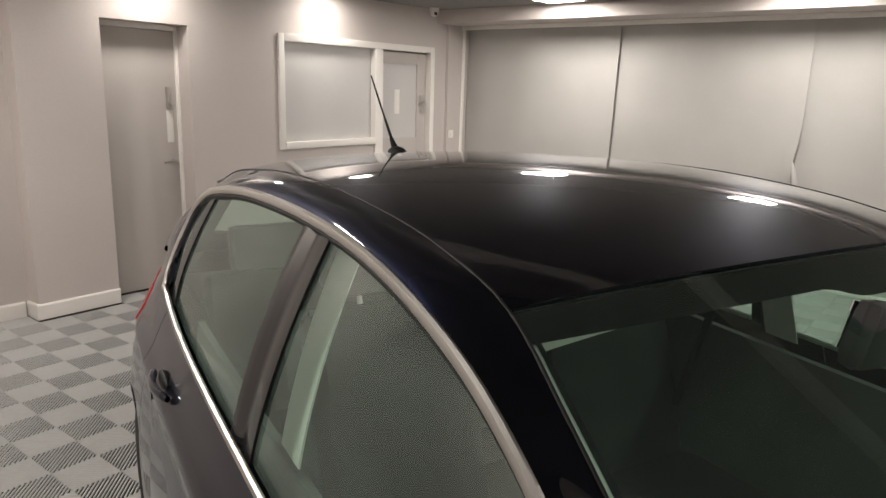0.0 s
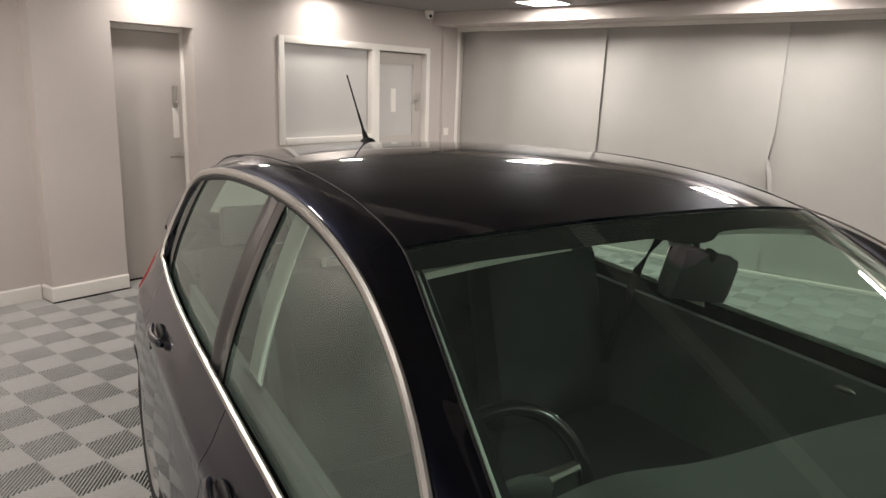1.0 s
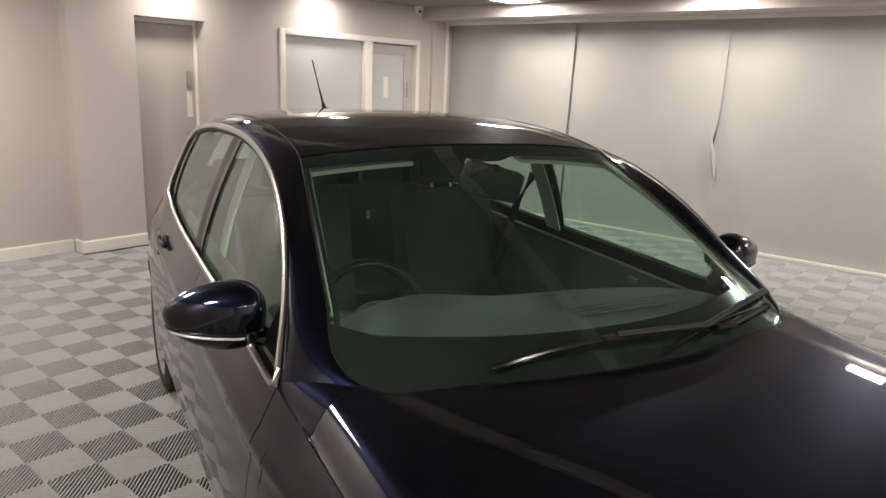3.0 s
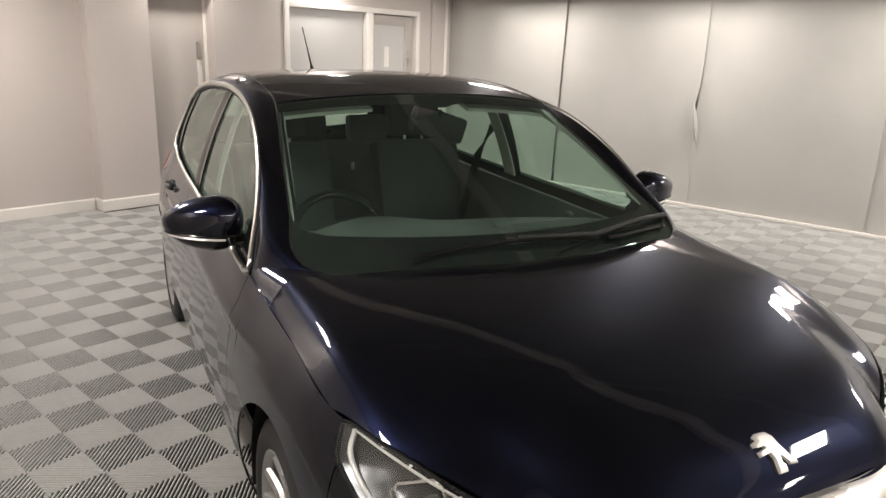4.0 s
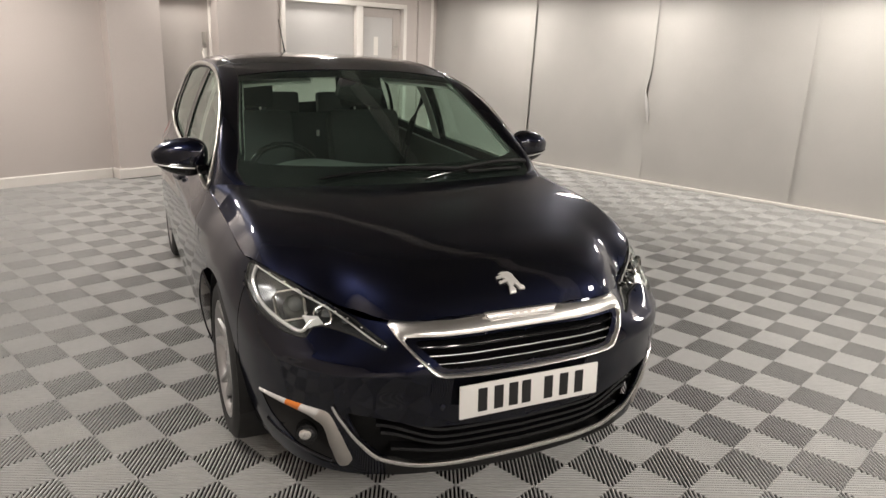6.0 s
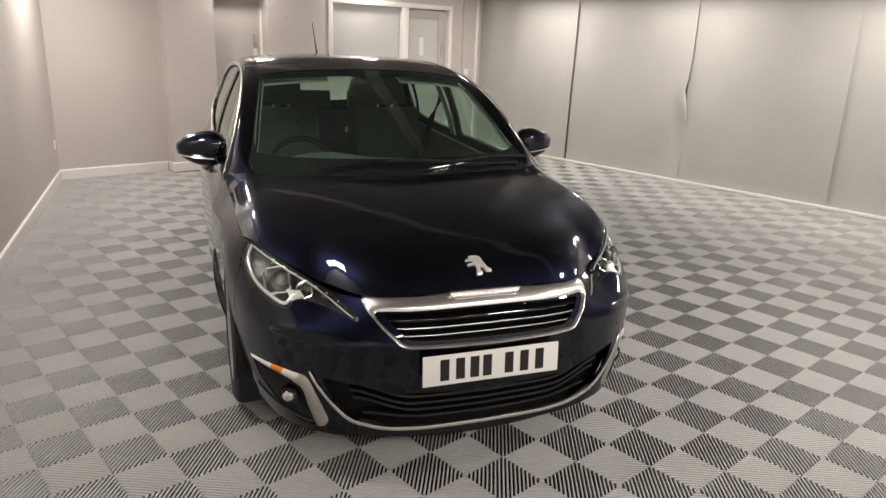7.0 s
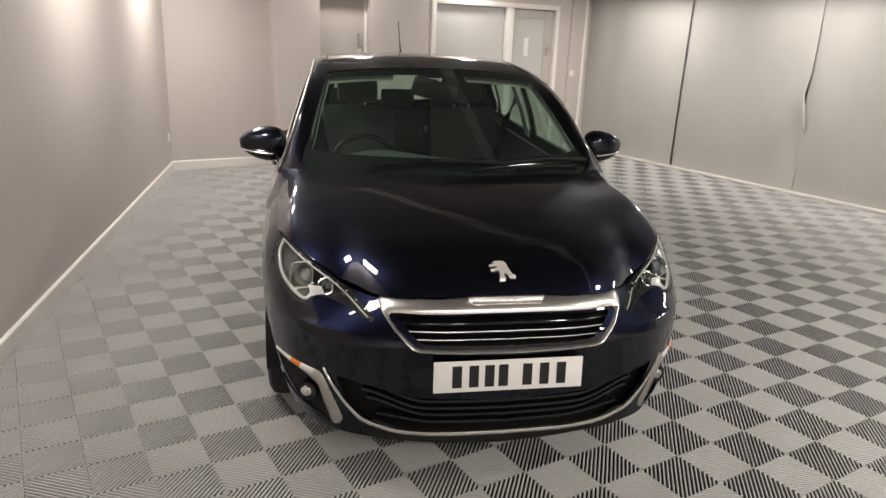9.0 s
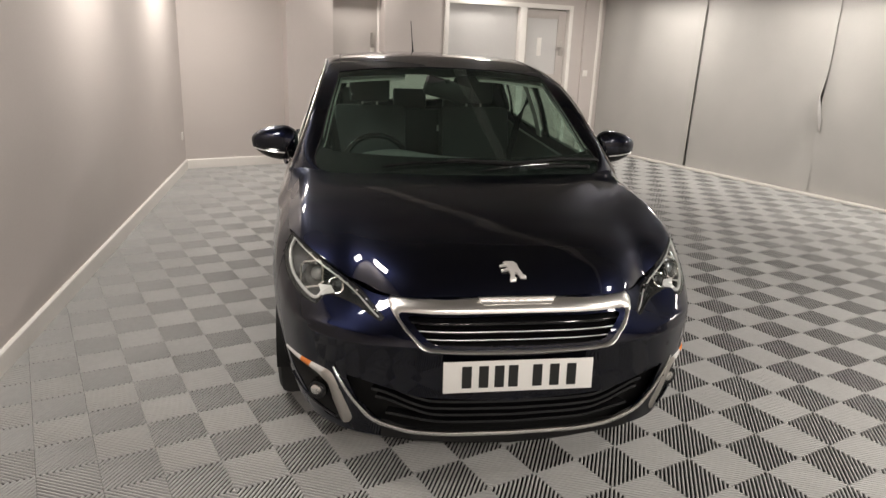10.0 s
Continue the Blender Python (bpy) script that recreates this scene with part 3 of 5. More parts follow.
ROOF_MID = spline([(0, (1.885, 1.402)), (0.15, (2.15, 1.440)), (0.35, (2.5, 1.462)), (0.55, (2.87, 1.462)), (0.75, (3.255, 1.438)), (0.9, (3.535, 1.407)), (1, (3.725, 1.378))])


@functools.lru_cache(None)
def roof_edge(g):
    lo, hi = 0.0, RAIL_LEN
    y = 1.96 + g * (3.685 - 1.96)
    for _ in range(40):
        mid = (lo + hi) / 2
        if RAIL(mid)[1] < y:
            lo = mid
        else:
            hi = mid
    return RAIL(lo)


def roof(f, g):
    e, m = roof_edge(g), ROOF_MID(g)
    q = f * f * (0.75 + 0.25 * f * f)
    return np.array((e[0] * f, m[0] + (e[1] - m[0]) * f * f, m[1] + (e[2] - m[1]) * q))


@functools.lru_cache(None)
def screen_edge(g):
    """The windscreen's side edge, from its foot (0) to its head (1)."""
    lo, hi = 0.0, RAIL_LEN
    y = 1.14 + g * (1.955 - 1.14)
    for _ in range(40):
        mid = (lo + hi) / 2
        if RAIL(mid)[1] < y:
            lo = mid
        else:
            hi = mid
    return RAIL(lo)


SCREEN_MID = spline([(0, (0.94, 0.880)), (0.092, (1.01, 0.925)), (0.364, (1.28, 1.088)), (0.637, (1.56, 1.240)), (1, (1.88, 1.398))])


def screen(f, g):
    e, m = screen_edge(g), SCREEN_MID(g)
    q = abs(f) ** 2.2
    return np.array((e[0] * f, m[0] + (e[1] - m[0]) * q, m[1] + (e[2] - m[1]) * q))


@functools.lru_cache(None)
def belt_xyz(y):
    s = at_back(y)
    return tuple(flank(s, TOP_Z(s)))


def belt(y):
    return np.array(belt_xyz(y))



# ---- the car ----
car = thing("car", pose(0.860, -1.677, 0, 0, 0, -21.45), "dark blue five-door hatchback, glossy, parked on the tiled floor", "car")


@functools.lru_cache(None)
def s_at(x, z):
    """The place along the nose and wing at which the skirt is x off the middle at height z."""
    lo, hi = 0.0, at_back(1.2)
    for _ in range(36):
        mid = (lo + hi) / 2
        if flank(mid, z)[0] < x:
            lo = mid
        else:
            hi = mid
    return lo


def on_nose(x, z, depth=0.0):
    """A point of the skirt at x, z, sunk by depth; x may lie on either side."""
    s = s_at(abs(x), z)
    p = flank(s, z)
    n = normal_in(s)
    q = np.array((p[0] + n[0] * depth, p[1] + n[1] * depth, z))
    if x < 0:
        q[0] = -q[0]
    elif abs(x) < 1e-6:
        q[0] = 0.0
    return q


def inside(poly, x, z):
    hit = False
    for i in range(len(poly)):
        (x0, z0), (x1, z1) = poly[i - 1], poly[i]
        if (z0 > z) != (z1 > z) and x < (x1 - x0) * (z - z0) / (z1 - z0) + x0:
            hit = not hit
    return hit


def nearest(poly, x, z):
    best = (9, x, z)
    for i in range(len(poly)):
        (x0, z0), (x1, z1) = poly[i - 1], poly[i]
        dx, dz = x1 - x0, z1 - z0
        q = min(max(((x - x0) * dx + (z - z0) * dz) / max(dx * dx + dz * dz, 1e-12), 0), 1)
        d = math.hypot(x - x0 - q * dx, z - z0 - q * dz)
        if d < best[0]:
            best = (d, x0 + q * dx, z0 + q * dz)
    return best


def rounded(poly, n=4, r=0.25):
    """A closed outline with its corners cut round."""
    out = []
    k = len(poly)
    for i in range(k):
        p, a, c = np.array(poly[i]), np.array(poly[i - 1]), np.array(poly[(i + 1) % k])
        q0, q1 = p + (a - p) * r, p + (c - p) * r
        for j in range(n + 1):
            t = j / n
            out.append(tuple((1 - t) ** 2 * q0 + 2 * t * (1 - t) * p + t * t * q1))
    return out


def dense(poly, step=0.012):
    out = []
    for i in range(len(poly)):
        a, c = np.array(poly[i]), np.array(poly[(i + 1) % len(poly)])
        n = max(int(math.dist(a, c) / step), 1)
        out += [tuple(a + (c - a) * j / n) for j in range(n)]
    return out


# outlines on the nose, seen from ahead: grille, lower intake, headlamp, fog lamp corner
GRILLE = rounded([(0.0, 0.668), (0.434, 0.664), (0.318, 0.524), (0.0, 0.520)], 4, 0.12)
GRILLE_IN = rounded([(0.0, 0.624), (0.385, 0.622), (0.300, 0.546), (0.0, 0.540)], 4, 0.12)
INTAKE = [(0.0, 0.345), (0.33, 0.355), (0.50, 0.392), (0.585, 0.405), (0.545, 0.325), (0.48, 0.262), (0.40, 0.232), (0.30, 0.222), (0.0, 0.226)]
HEAD = rounded([(0.783, 0.772), (0.811, 0.702), (0.795, 0.650), (0.744, 0.616), (0.682, 0.606), (0.655, 0.634), (0.622, 0.638), (0.520, 0.612), (0.465, 0.592), (0.452, 0.604), (0.514, 0.643), (0.604, 0.692), (0.701, 0.741)], 3, 0.2)
FOG = rounded([(0.797, 0.395), (0.715, 0.408), (0.632, 0.402), (0.598, 0.335), (0.556, 0.238), (0.585, 0.212), (0.650, 0.214), (0.715, 0.262), (0.770, 0.330)], 3, 0.25)
HOLES = [[(s_at(x, z), z) for x, z in dense(h, 0.02)] for h in (GRILLE_IN, INTAKE, HEAD, FOG)]
BOXES = [(min(p[0] for p in h) - 0.01, max(p[0] for p in h) + 0.01, min(p[1] for p in h) - 0.01, max(p[1] for p in h) + 0.01) for h in HOLES]


def skirt(name, s0, s1, n, mat, label, sgn, m=34, holes=False, join=False):
    """A body panel between two places along PLAN, from the sill to the top edge."""
    ss = sorted(set(steps(s0, s1, n)) | {s for s in ARCH_S if s0 < s < s1})
    us, vs = ss, steps(0, 1, m)
    lows = {u: (sill(u), TOP_Z(u)) for u in us}

    def place(u, v):
        lo, hi = lows[u]
        z = lo + (hi - lo) * v
        s = u
        if holes:
            for h, bx in zip(HOLES, BOXES):
                if bx[0] < s < bx[1] and bx[2] < z < bx[3]:
                    d, a, c = nearest(h, s, z)
                    if d < 0.0055:
                        s, z = a, c
        return s, z

    def fn(u, v):
        return flank(*place(u, v))

    def keep(u, v):
        i = max(k for k in range(len(us)) if us[k] <= u)
        lo, hi = lows[us[i]]
        lo2, hi2 = lows[us[i + 1]]
        z = (lo + lo2) / 2 + ((hi + hi2) / 2 - (lo + lo2) / 2) * v
        return not any(bx[0] < u < bx[1] and bx[2] < z < bx[3] and inside(h, u, z) for h, bx in zip(HOLES, BOXES))
    shape = Shape()
    for g in ((1, -1) if join else (sgn,)):
        shape.sheet(fn, us, vs, 0.006, keep if holes else None, False, g)
    return shape.make(name, mat, car, label)


ARCH_S = [at_back(a + ARCH_R * math.cos(math.pi * k / 24)) for a in AXLES for k in range(25)]
GAP = 0.004
S_F, S_D1, S_D2, S_Q, S_R = at_back(0.555), at_back(1.345), at_back(2.33), at_back(3.33), at_back(3.99)
skirt("front_bumper", 0.0, S_F - GAP / 2, 200, PAINT, "", 1, 84, True, True)
for g in (1, -1):
    skirt("wing", S_F + GAP / 2, S_D1 - GAP / 2, 90, PAINT, "", g, 60, True)
    skirt("front_door", S_D1 + GAP / 2, S_D2 - GAP / 2, 30, PAINT, "", g)
    skirt("rear_door", S_D2 + GAP / 2, S_Q - GAP / 2, 40, PAINT, "", g)
    skirt("rear_quarter", S_Q + GAP / 2, S_R - GAP / 2, 40, PAINT, "", g)
skirt("rear_bumper", S_R + GAP / 2, PLAN_LEN, 40, PAINT, "", 1, join=True)

# bonnet, one sheet turned down at its rim
bon = Shape()


def bonnet_full(u, v):
    p = bonnet(abs(u), v)
    if u < 0:
        p[0] = -p[0]
    return p


bon.sheet(bonnet_full, [-1 + 0.18 * i / 22 for i in range(22)] + steps(-0.82, 0.82, 70) + [0.82 + 0.18 * i / 22 for i in range(1, 23)], [(i / 60) ** 1.25 for i in range(61)], 0.014)
bonnet_ob = bon.make("bonnet", PAINT, car)

# roof with its black front edge, headlining below
rf = Shape()


def roof_full(u, v):
    p = roof(abs(u), v)
    if u < 0:
        p[0] = -p[0]
    return p


rf.sheet(roof_full, steps(-1, 1, 56), steps(0, 1, 56), 0.008)
rf.make("roof", PAINT, car)
hl = Shape()
hl.sheet(lambda u, v: roof_full(u, v) - np.array((0, 0, 0.045)), steps(-0.98, 0.98, 16), steps(0.03, 0.98, 16), 0.004)
hl.make("headlining", PALE, car, "pale cloth headlining")


# side frames: screen pillar, roof rail and rear pillar as one strip between the glass outline and the roof
def tail_edge(q):
    a = RAIL(RAIL_LEN)
    c = belt(4.02)
    m = (a + c) / 2 + np.array((0.03, 0.05, 0.03))
    return (1 - q) ** 2 * a + 2 * q * (1 - q) * m + q * q * c


LOWER, UPPER = [], []
for i in range(61):
    q = i / 60
    LOWER.append(DLO(DLO_LEN * q))
for i in range(1, 25):
    LOWER.append(belt(3.425 + (4.02 - 3.425) * i / 24))
for i in range(85):
    q = i / 84
    UPPER.append(RAIL(RAIL_LEN * min(q / 0.80, 1.0)) if q <= 0.80 else tail_edge((q - 0.80) / 0.20))


def strip(u, v):
    i = min(int(round(u * 84)), 84)
    a, c = LOWER[i], UPPER[i]
    bulge = 0.018 + 0.02 * ease(0.6, 0.9, u) + 0.014 * (1 - ease(0.0, 0.14, u))
    p = a + (c - a) * v
    n = np.array((0.75, 0.0, 0.66))
    early = 1 - ease(0.15, 0.45, u)
    crown = 4 * v * (1 - v) * (1 - early) + early * 3.4 * v**0.8 * (1 - v)
    return p + n * bulge * crown * 0.85


for g in (1, -1):
    s = Shape()
    s.sheet(strip, steps(0, 1, 84), steps(0, 1, 12), 0.01, None, False, g)
    s.make("roof_pillar", PAINT, car)

    s = Shape()
    # outer corner, shoulder and screen corner of the bonnet's rear edge, drawn out to the pillar's end
    def foot(u, v):
        f = 1.0 - 0.245 * v
        e = bonnet(f, 1.0) + np.array((0, 0.004, -0.001))
        q = u * u * (3 - 2 * u) * 0.35 + u * 0.65
        return e + (strip(0.0, v) - e) * q
    s.sheet(foot, steps(0, 1, 16), steps(0, 1, 28), 0.006, None, False, g)
    s.sheet(lambda u, v: foot(u, 0.0) * (1 - v) + (belt(1.15 + 0.177 * u) + np.array((-0.004, 0, 0.003))) * v, steps(0, 1, 12), steps(0, 1, 3), 0.004, None, False, g)
    s.make("pillar_foot", PAINT, car)

# tailgate with its spoiler, rear screen
tail_mid = spline([(0, (3.745, 1.368)), (0.25, (3.85, 1.26)), (0.6, (4.02, 1.07)), (1, (4.12, 0.985))])


def tailgate(u, v):
    e = tail_edge(v)
    m = tail_mid(v)
    q = u * u
    return np.array((e[0] * u, m[0] + (e[1] - m[0]) * q, m[1] + (e[2] - m[1]) * q))


s = Shape()
s.sheet(tailgate, steps(-1, 1, 32), steps(0, 1, 24), 0.012, lambda u, v: not (abs(u) < 0.82 and 0.10 < v < 0.72))
s.make("tailgate", PAINT, car)
s = Shape()
s.sheet(tailgate, steps(-0.83, 0.83, 20), steps(0.09, 0.73, 14))
s.make("rear_screen", SIDE, car, "green tinted rear screen")
s = Shape()
s.sheet(lambda u, v: np.array((0.53 * u, 3.665 + 0.17 * v - 0.05 * u * u, 1.378 - 0.035 * v - 0.045 * u * u)), steps(-1, 1, 30), steps(0, 1, 6), 0.02)
s.make("spoiler", PAINT, car)
for g in (1, -1):
    s = Shape()
    s.sheet(lambda u, v: flank(at_back(3.72) + (at_back(4.06) - at_back(3.72)) * u, 0.80 + 0.16 * v) + np.array((0.004, 0, 0)), steps(0, 1, 10), steps(0, 1, 6), 0.01, None, False, g)
    s.make("tail_lamp", RED, car, "red tail lamp")

# windscreen with its black printed edge
s = Shape()
s.sheet(screen, steps(-1, 1, 44), steps(0, 1, 36))
s.make("windscreen", SCREEN, car, "green tinted windscreen")


def low_edge(u):
    return 0.235 + 0.025 * u * u + 0.03 * max(abs(u) - 0.86, 0) / 0.14


def high_edge(u):
    return 0.932 - 0.030 * math.exp(-(u / 0.12) ** 4)


def under(u, v):
    p = screen(abs(u), v) - np.array((0, -0.003, 0.004))
    if u < 0:
        p[0] = -p[0]
    return p


s = Shape()
s.sheet(lambda u, v: under(u, low_edge(u) * v), steps(-1, 1, 60), steps(0, 1, 8))
s.sheet(lambda u, v: under(u, high_edge(u) + (1 - high_edge(u)) * v), steps(-1, 1, 60), steps(0, 1, 4))
for g in (1, -1):
    s.sheet(lambda u, v: under((0.964 + 0.008 * u + (0.020 - 0.008 * u) * v), 0.255 + 0.69 * u), steps(0, 1, 40), steps(0, 1, 4), 0.0, None, False, g)
s.make("screen_border", BLACK, car, "black printed screen border")
s = Shape()
s.sheet(lambda u, v: np.array((0.80 * u, 1.00 + 0.26 * v + 0.14 * u * u, 0.905 + 0.012 * math.sin(v * 3) - 0.045 * u * u)), steps(-1, 1, 30), steps(0, 1, 6), 0.01)
s.make("scuttle", MATT, car, "black plastic scuttle panel")


# side glass, its pillar covers and the bright trim round it
@functools.lru_cache(None)
def dlo_xyz(y):
    lo, hi = 0.0, DLO_LEN
    for _ in range(36):
        mid = (lo + hi) / 2
        if DLO(mid)[1] < y:
            lo = mid
        else:
            hi = mid
    return tuple(DLO(lo))


def dlo_top(y):
    return np.array(dlo_xyz(y))


def side_glass(y, v, proud=0.0):
    a, c = belt(y), dlo_top(y)
    p = a + (c - a) * v
    p[0] += 0.018 * 4 * v * (1 - v) * min((c[2] - a[2]) / 0.3, 1) + proud
    return p


for g in (1, -1):
    for name, y0, y1 in (("front_side_glass", 1.342, 2.45), ("rear_side_glass", 2.53, 3.40)):
        s = Shape()
        s.sheet(lambda y, v: side_glass(y, v, -0.012), steps(y0, y1, 34), steps(0, 1, 14), 0.0, None, False, g)
        s.make(name, SIDE, car, "green tinted side glass")
    s = Shape()

    def pillar(u, v):
        y = 2.425 + 0.135 * u - 0.015 * v
        return side_glass(y, v, -0.004 - 0.006 * (abs(u - 0.5) < 0.06))
    s.sheet(pillar, [0, 0.25, 0.46, 0.47, 0.53, 0.54, 0.75, 1], steps(0.0, 1, 12), 0.006, None, False, g)
    s.make("door_pillar", BLACK, car, "gloss black door pillar cover")
    s = Shape()

    def quarter(u, v):
        return side_glass(3.215 + 0.05 * u + 0.09 * (1 - v), v * 0.98, -0.006)
    s.sheet(quarter, steps(0, 1, 3), steps(0.0, 1, 10), 0.006, None, False, g)
    s.make("quarter_pillar", BLACK, car, "black rear glass divider")
    s = Shape()

    def sail(u, v):
        return side_glass(1.342 + 0.16 * u, v, -0.006)
    s.sheet(sail, steps(0, 1, 6), steps(0, 1, 5), 0.005, None, False, g)
    s.make("mirror_base_panel", BLACK, car, "black triangle at the mirror's foot")
    top = [DLO(DLO_LEN * i / 70) for i in range(71)]
    low = [belt(3.41 - (3.41 - 1.337) * i / 50) for i in range(1, 50)]
    loop = [np.array((p[0] * g + 0.005 * g, p[1], p[2])) for p in top + low]
    s = Shape().tube(loop, 0.0115, 8, True, 0.7)
    s.make("window_trim", TRIM, car, "bright metal trim round the side glass")
    seal = [np.array((p[0] * g + 0.001 * g, p[1], p[2] - 0.016)) for p in top[2:-2]]
    s = Shape().tube(seal, 0.009, 6, False, 0.7)
    s.make("window_seal", MATT, car, "black rubber window seal")
    # bright line of the roof joint
    s = Shape().tube([np.array((RAIL(RAIL_LEN * i / 40)[0] * g, *RAIL(RAIL_LEN * i / 40)[1:])) + np.array((0, 0, -0.0015)) for i in range(2, 41)], 0.0035, 6)
    s.make("roof_joint", MATT, car, "black roof joint strip")


# grille: bright frame, black well, three blades, name bar
def ring(outer, inner, depths, mat, name, label, parent, both=True, sgn=1):
    """A frame between two outlines on the nose; depths at its outer foot, outer rim, inner rim, inner foot."""
    n = len(outer)
    s = Shape()
    loops = []
    for q, dep in zip((0.0, 0.10, 0.22, 0.38, 0.55, 0.72, 0.88, 1.0), depths):
        loops.append([on_nose(o[0] + (i[0] - o[0]) * q, o[1] + (i[1] - o[1]) * q, dep) * np.array((sgn, 1, 1)) for o, i in zip(outer, inner)])
    verts = [p for lp in loops for p in lp]
    faces = [(a * n + j, a * n + (j + 1) % n, (a + 1) * n + (j + 1) % n, (a + 1) * n + j) for a in range(7) for j in range(n)]
    s.add(verts, faces)
    return s.make(name, mat, parent, label, angle=50)


def full(poly):
    """Both halves of an outline whose first and last points lie on the middle line."""
    right = dense(poly[:], 0.015)
    pts = [p for p in right if p[0] > 0.004]
    return pts + [(-x, z) for x, z in pts[::-1]]


OUT_PTS = [(0.0, 0.668), (0.10, 0.668), (0.20, 0.668), (0.30, 0.667), (0.39, 0.666), (0.425, 0.663), (0.438, 0.650), (0.430, 0.632), (0.395, 0.590), (0.350, 0.545), (0.335, 0.531), (0.310, 0.522), (0.25, 0.519), (0.16, 0.517), (0.08, 0.516), (0.0, 0.516)]
IN_PTS = [(0.0, 0.626), (0.10, 0.626), (0.20, 0.626), (0.29, 0.625), (0.360, 0.625), (0.392, 0.623), (0.401, 0.616), (0.396, 0.606), (0.372, 0.582), (0.330, 0.547), (0.319, 0.540), (0.300, 0.535), (0.24, 0.532), (0.16, 0.531), (0.08, 0.530), (0.0, 0.530)]


def both_sides(pts):
    return pts + [(-x, z) for x, z in pts[-2:0:-1]]


grille = ring(both_sides(OUT_PTS), both_sides(IN_PTS), (0.004, -0.008, -0.0135, -0.0165, -0.0165, -0.0135, -0.007, 0.030), GRILLE_METAL, "grille", "chrome grille frame with black blades", car)
s = Shape()
s.sheet(lambda u, v: on_nose(0.42 * u, 0.50 + 0.165 * v, 0.085), steps(-1, 1, 24), steps(0, 1, 6), 0.004)
s.make("grille_back", MATT, grille, "black mesh behind the blades")
for z, w in ((0.604, 0.378), (0.582, 0.358), (0.560, 0.335)):
    s = Shape()
    s.sheet(lambda u, v: on_nose(w * u, z + (0.010 if v > 0.5 else -0.004) * (1 if v in (0.0, 1.0) else 0.7), 0.010 + 0.05 * v), steps(-1, 1, 40), [0, 0.5, 1], 0.004)
    blade = s.make("blade", BLACK, grille, "gloss black grille blade")
    # on the lower two a silver edge stands in for the gloss highlight
    s = Shape().tube([on_nose(w * q, z - 0.001, 0.006) for q in steps(-0.97, 0.97, 40)], 0.0022, 6)
    s.make("blade_edge", ALLOY if z < 0.59 else BLACK, blade, "thin glossy blade edge")
s = Shape()
s.sheet(lambda u, v: on_nose(0.135 * u * (1 - 0.12 * (1 - v)), 0.656 + 0.020 * v, -0.019), steps(-1, 1, 20), steps(0, 1, 3), 0.012)
badge = s.make("name_bar", GRILLE_METAL, grille, "satin name bar")
for i in range(7):
    x = -0.084 + 0.028 * i
    s = Shape()
    s.sheet(lambda u, v: on_nose(x - 0.007 + 0.014 * u, 0.6625 + 0.006 * v, -0.0203), [0, 1], [0, 1], 0.001)
    s.make("letter_bar", SATIN, badge, smooth=False)

# lower intake: black well, thin blades, bright lip under it
s = Shape()
s.sheet(lambda u, v: on_nose(0.68 * u, 0.19 + 0.24 * v, 0.085 - 0.035 * u * u), steps(-1, 1, 40), steps(0, 1, 6), 0.004)
s.sheet(lambda u, v: on_nose(0.66 * u, 0.19, 0.002 + 0.17 * v), steps(-1, 1, 40), steps(0, 1, 3), 0.004)
intake = s.make("lower_intake", MATT, car, "black lower intake with thin bright edged blades")
for z, w in ((0.338, 0.50), (0.312, 0.50), (0.286, 0.485), (0.258, 0.45)):
    def blade_z(q):
        return z + 0.055 * ease(0.55, 1.0, abs(q)) * (1 if z > 0.27 else 0.4)
    s = Shape()
    s.sheet(lambda u, v: on_nose(w * u, blade_z(u) - 0.006 * v, 0.016 + 0.05 * v), steps(-1, 1, 44), [0, 1], 0.009)
    s.make("blade", BLACK, intake, "gloss black blade")
LIP = [(0.0, 0.221), (0.146, 0.219), (0.29, 0.218), (0.36, 0.222), (0.43, 0.236), (0.49, 0.256), (0.54, 0.305), (0.580, 0.355), (0.612, 0.402), (0.622, 0.422)]
lip, lip_len = chord([(x, z, 0) for x, z in LIP])
half_lip = [lip(lip_len * i / 36)[:2] for i in range(37)]
path = [on_nose(-x, z, -0.006) for x, z in half_lip[::-1]] + [on_nose(x, z, -0.006) for x, z in half_lip[1:]]
rad = [0.004 + 0.0045 * min(i, 72 - i) / 10 if min(i, 72 - i) < 10 else 0.0085 for i in range(73)]
Shape().tube(path, rad, 8, False, 0.8).make("bumper_lip", CHROME, car, "bright chrome strip along the lower bumper")
s = Shape()
s.sheet(lambda u, v: on_nose(0.62 * u, 0.155 + 0.05 * v, 0.03 - 0.03 * v + 0.03 * u * u), steps(-1, 1, 40), steps(0, 1, 4), 0.008)
s.make("chin", MATT, car, "black chin spoiler")
s = Shape()
s.sheet(lambda u, v: on_nose(0.46 * u, 0.186 + 0.042 * v + 0.030 * ease(0.75, 1.0, abs(u)) * v, -0.003), steps(-1, 1, 40), steps(0, 1, 4), 0.004)
s.make("intake_edge", MATT, car, "black strip under the lower intake")


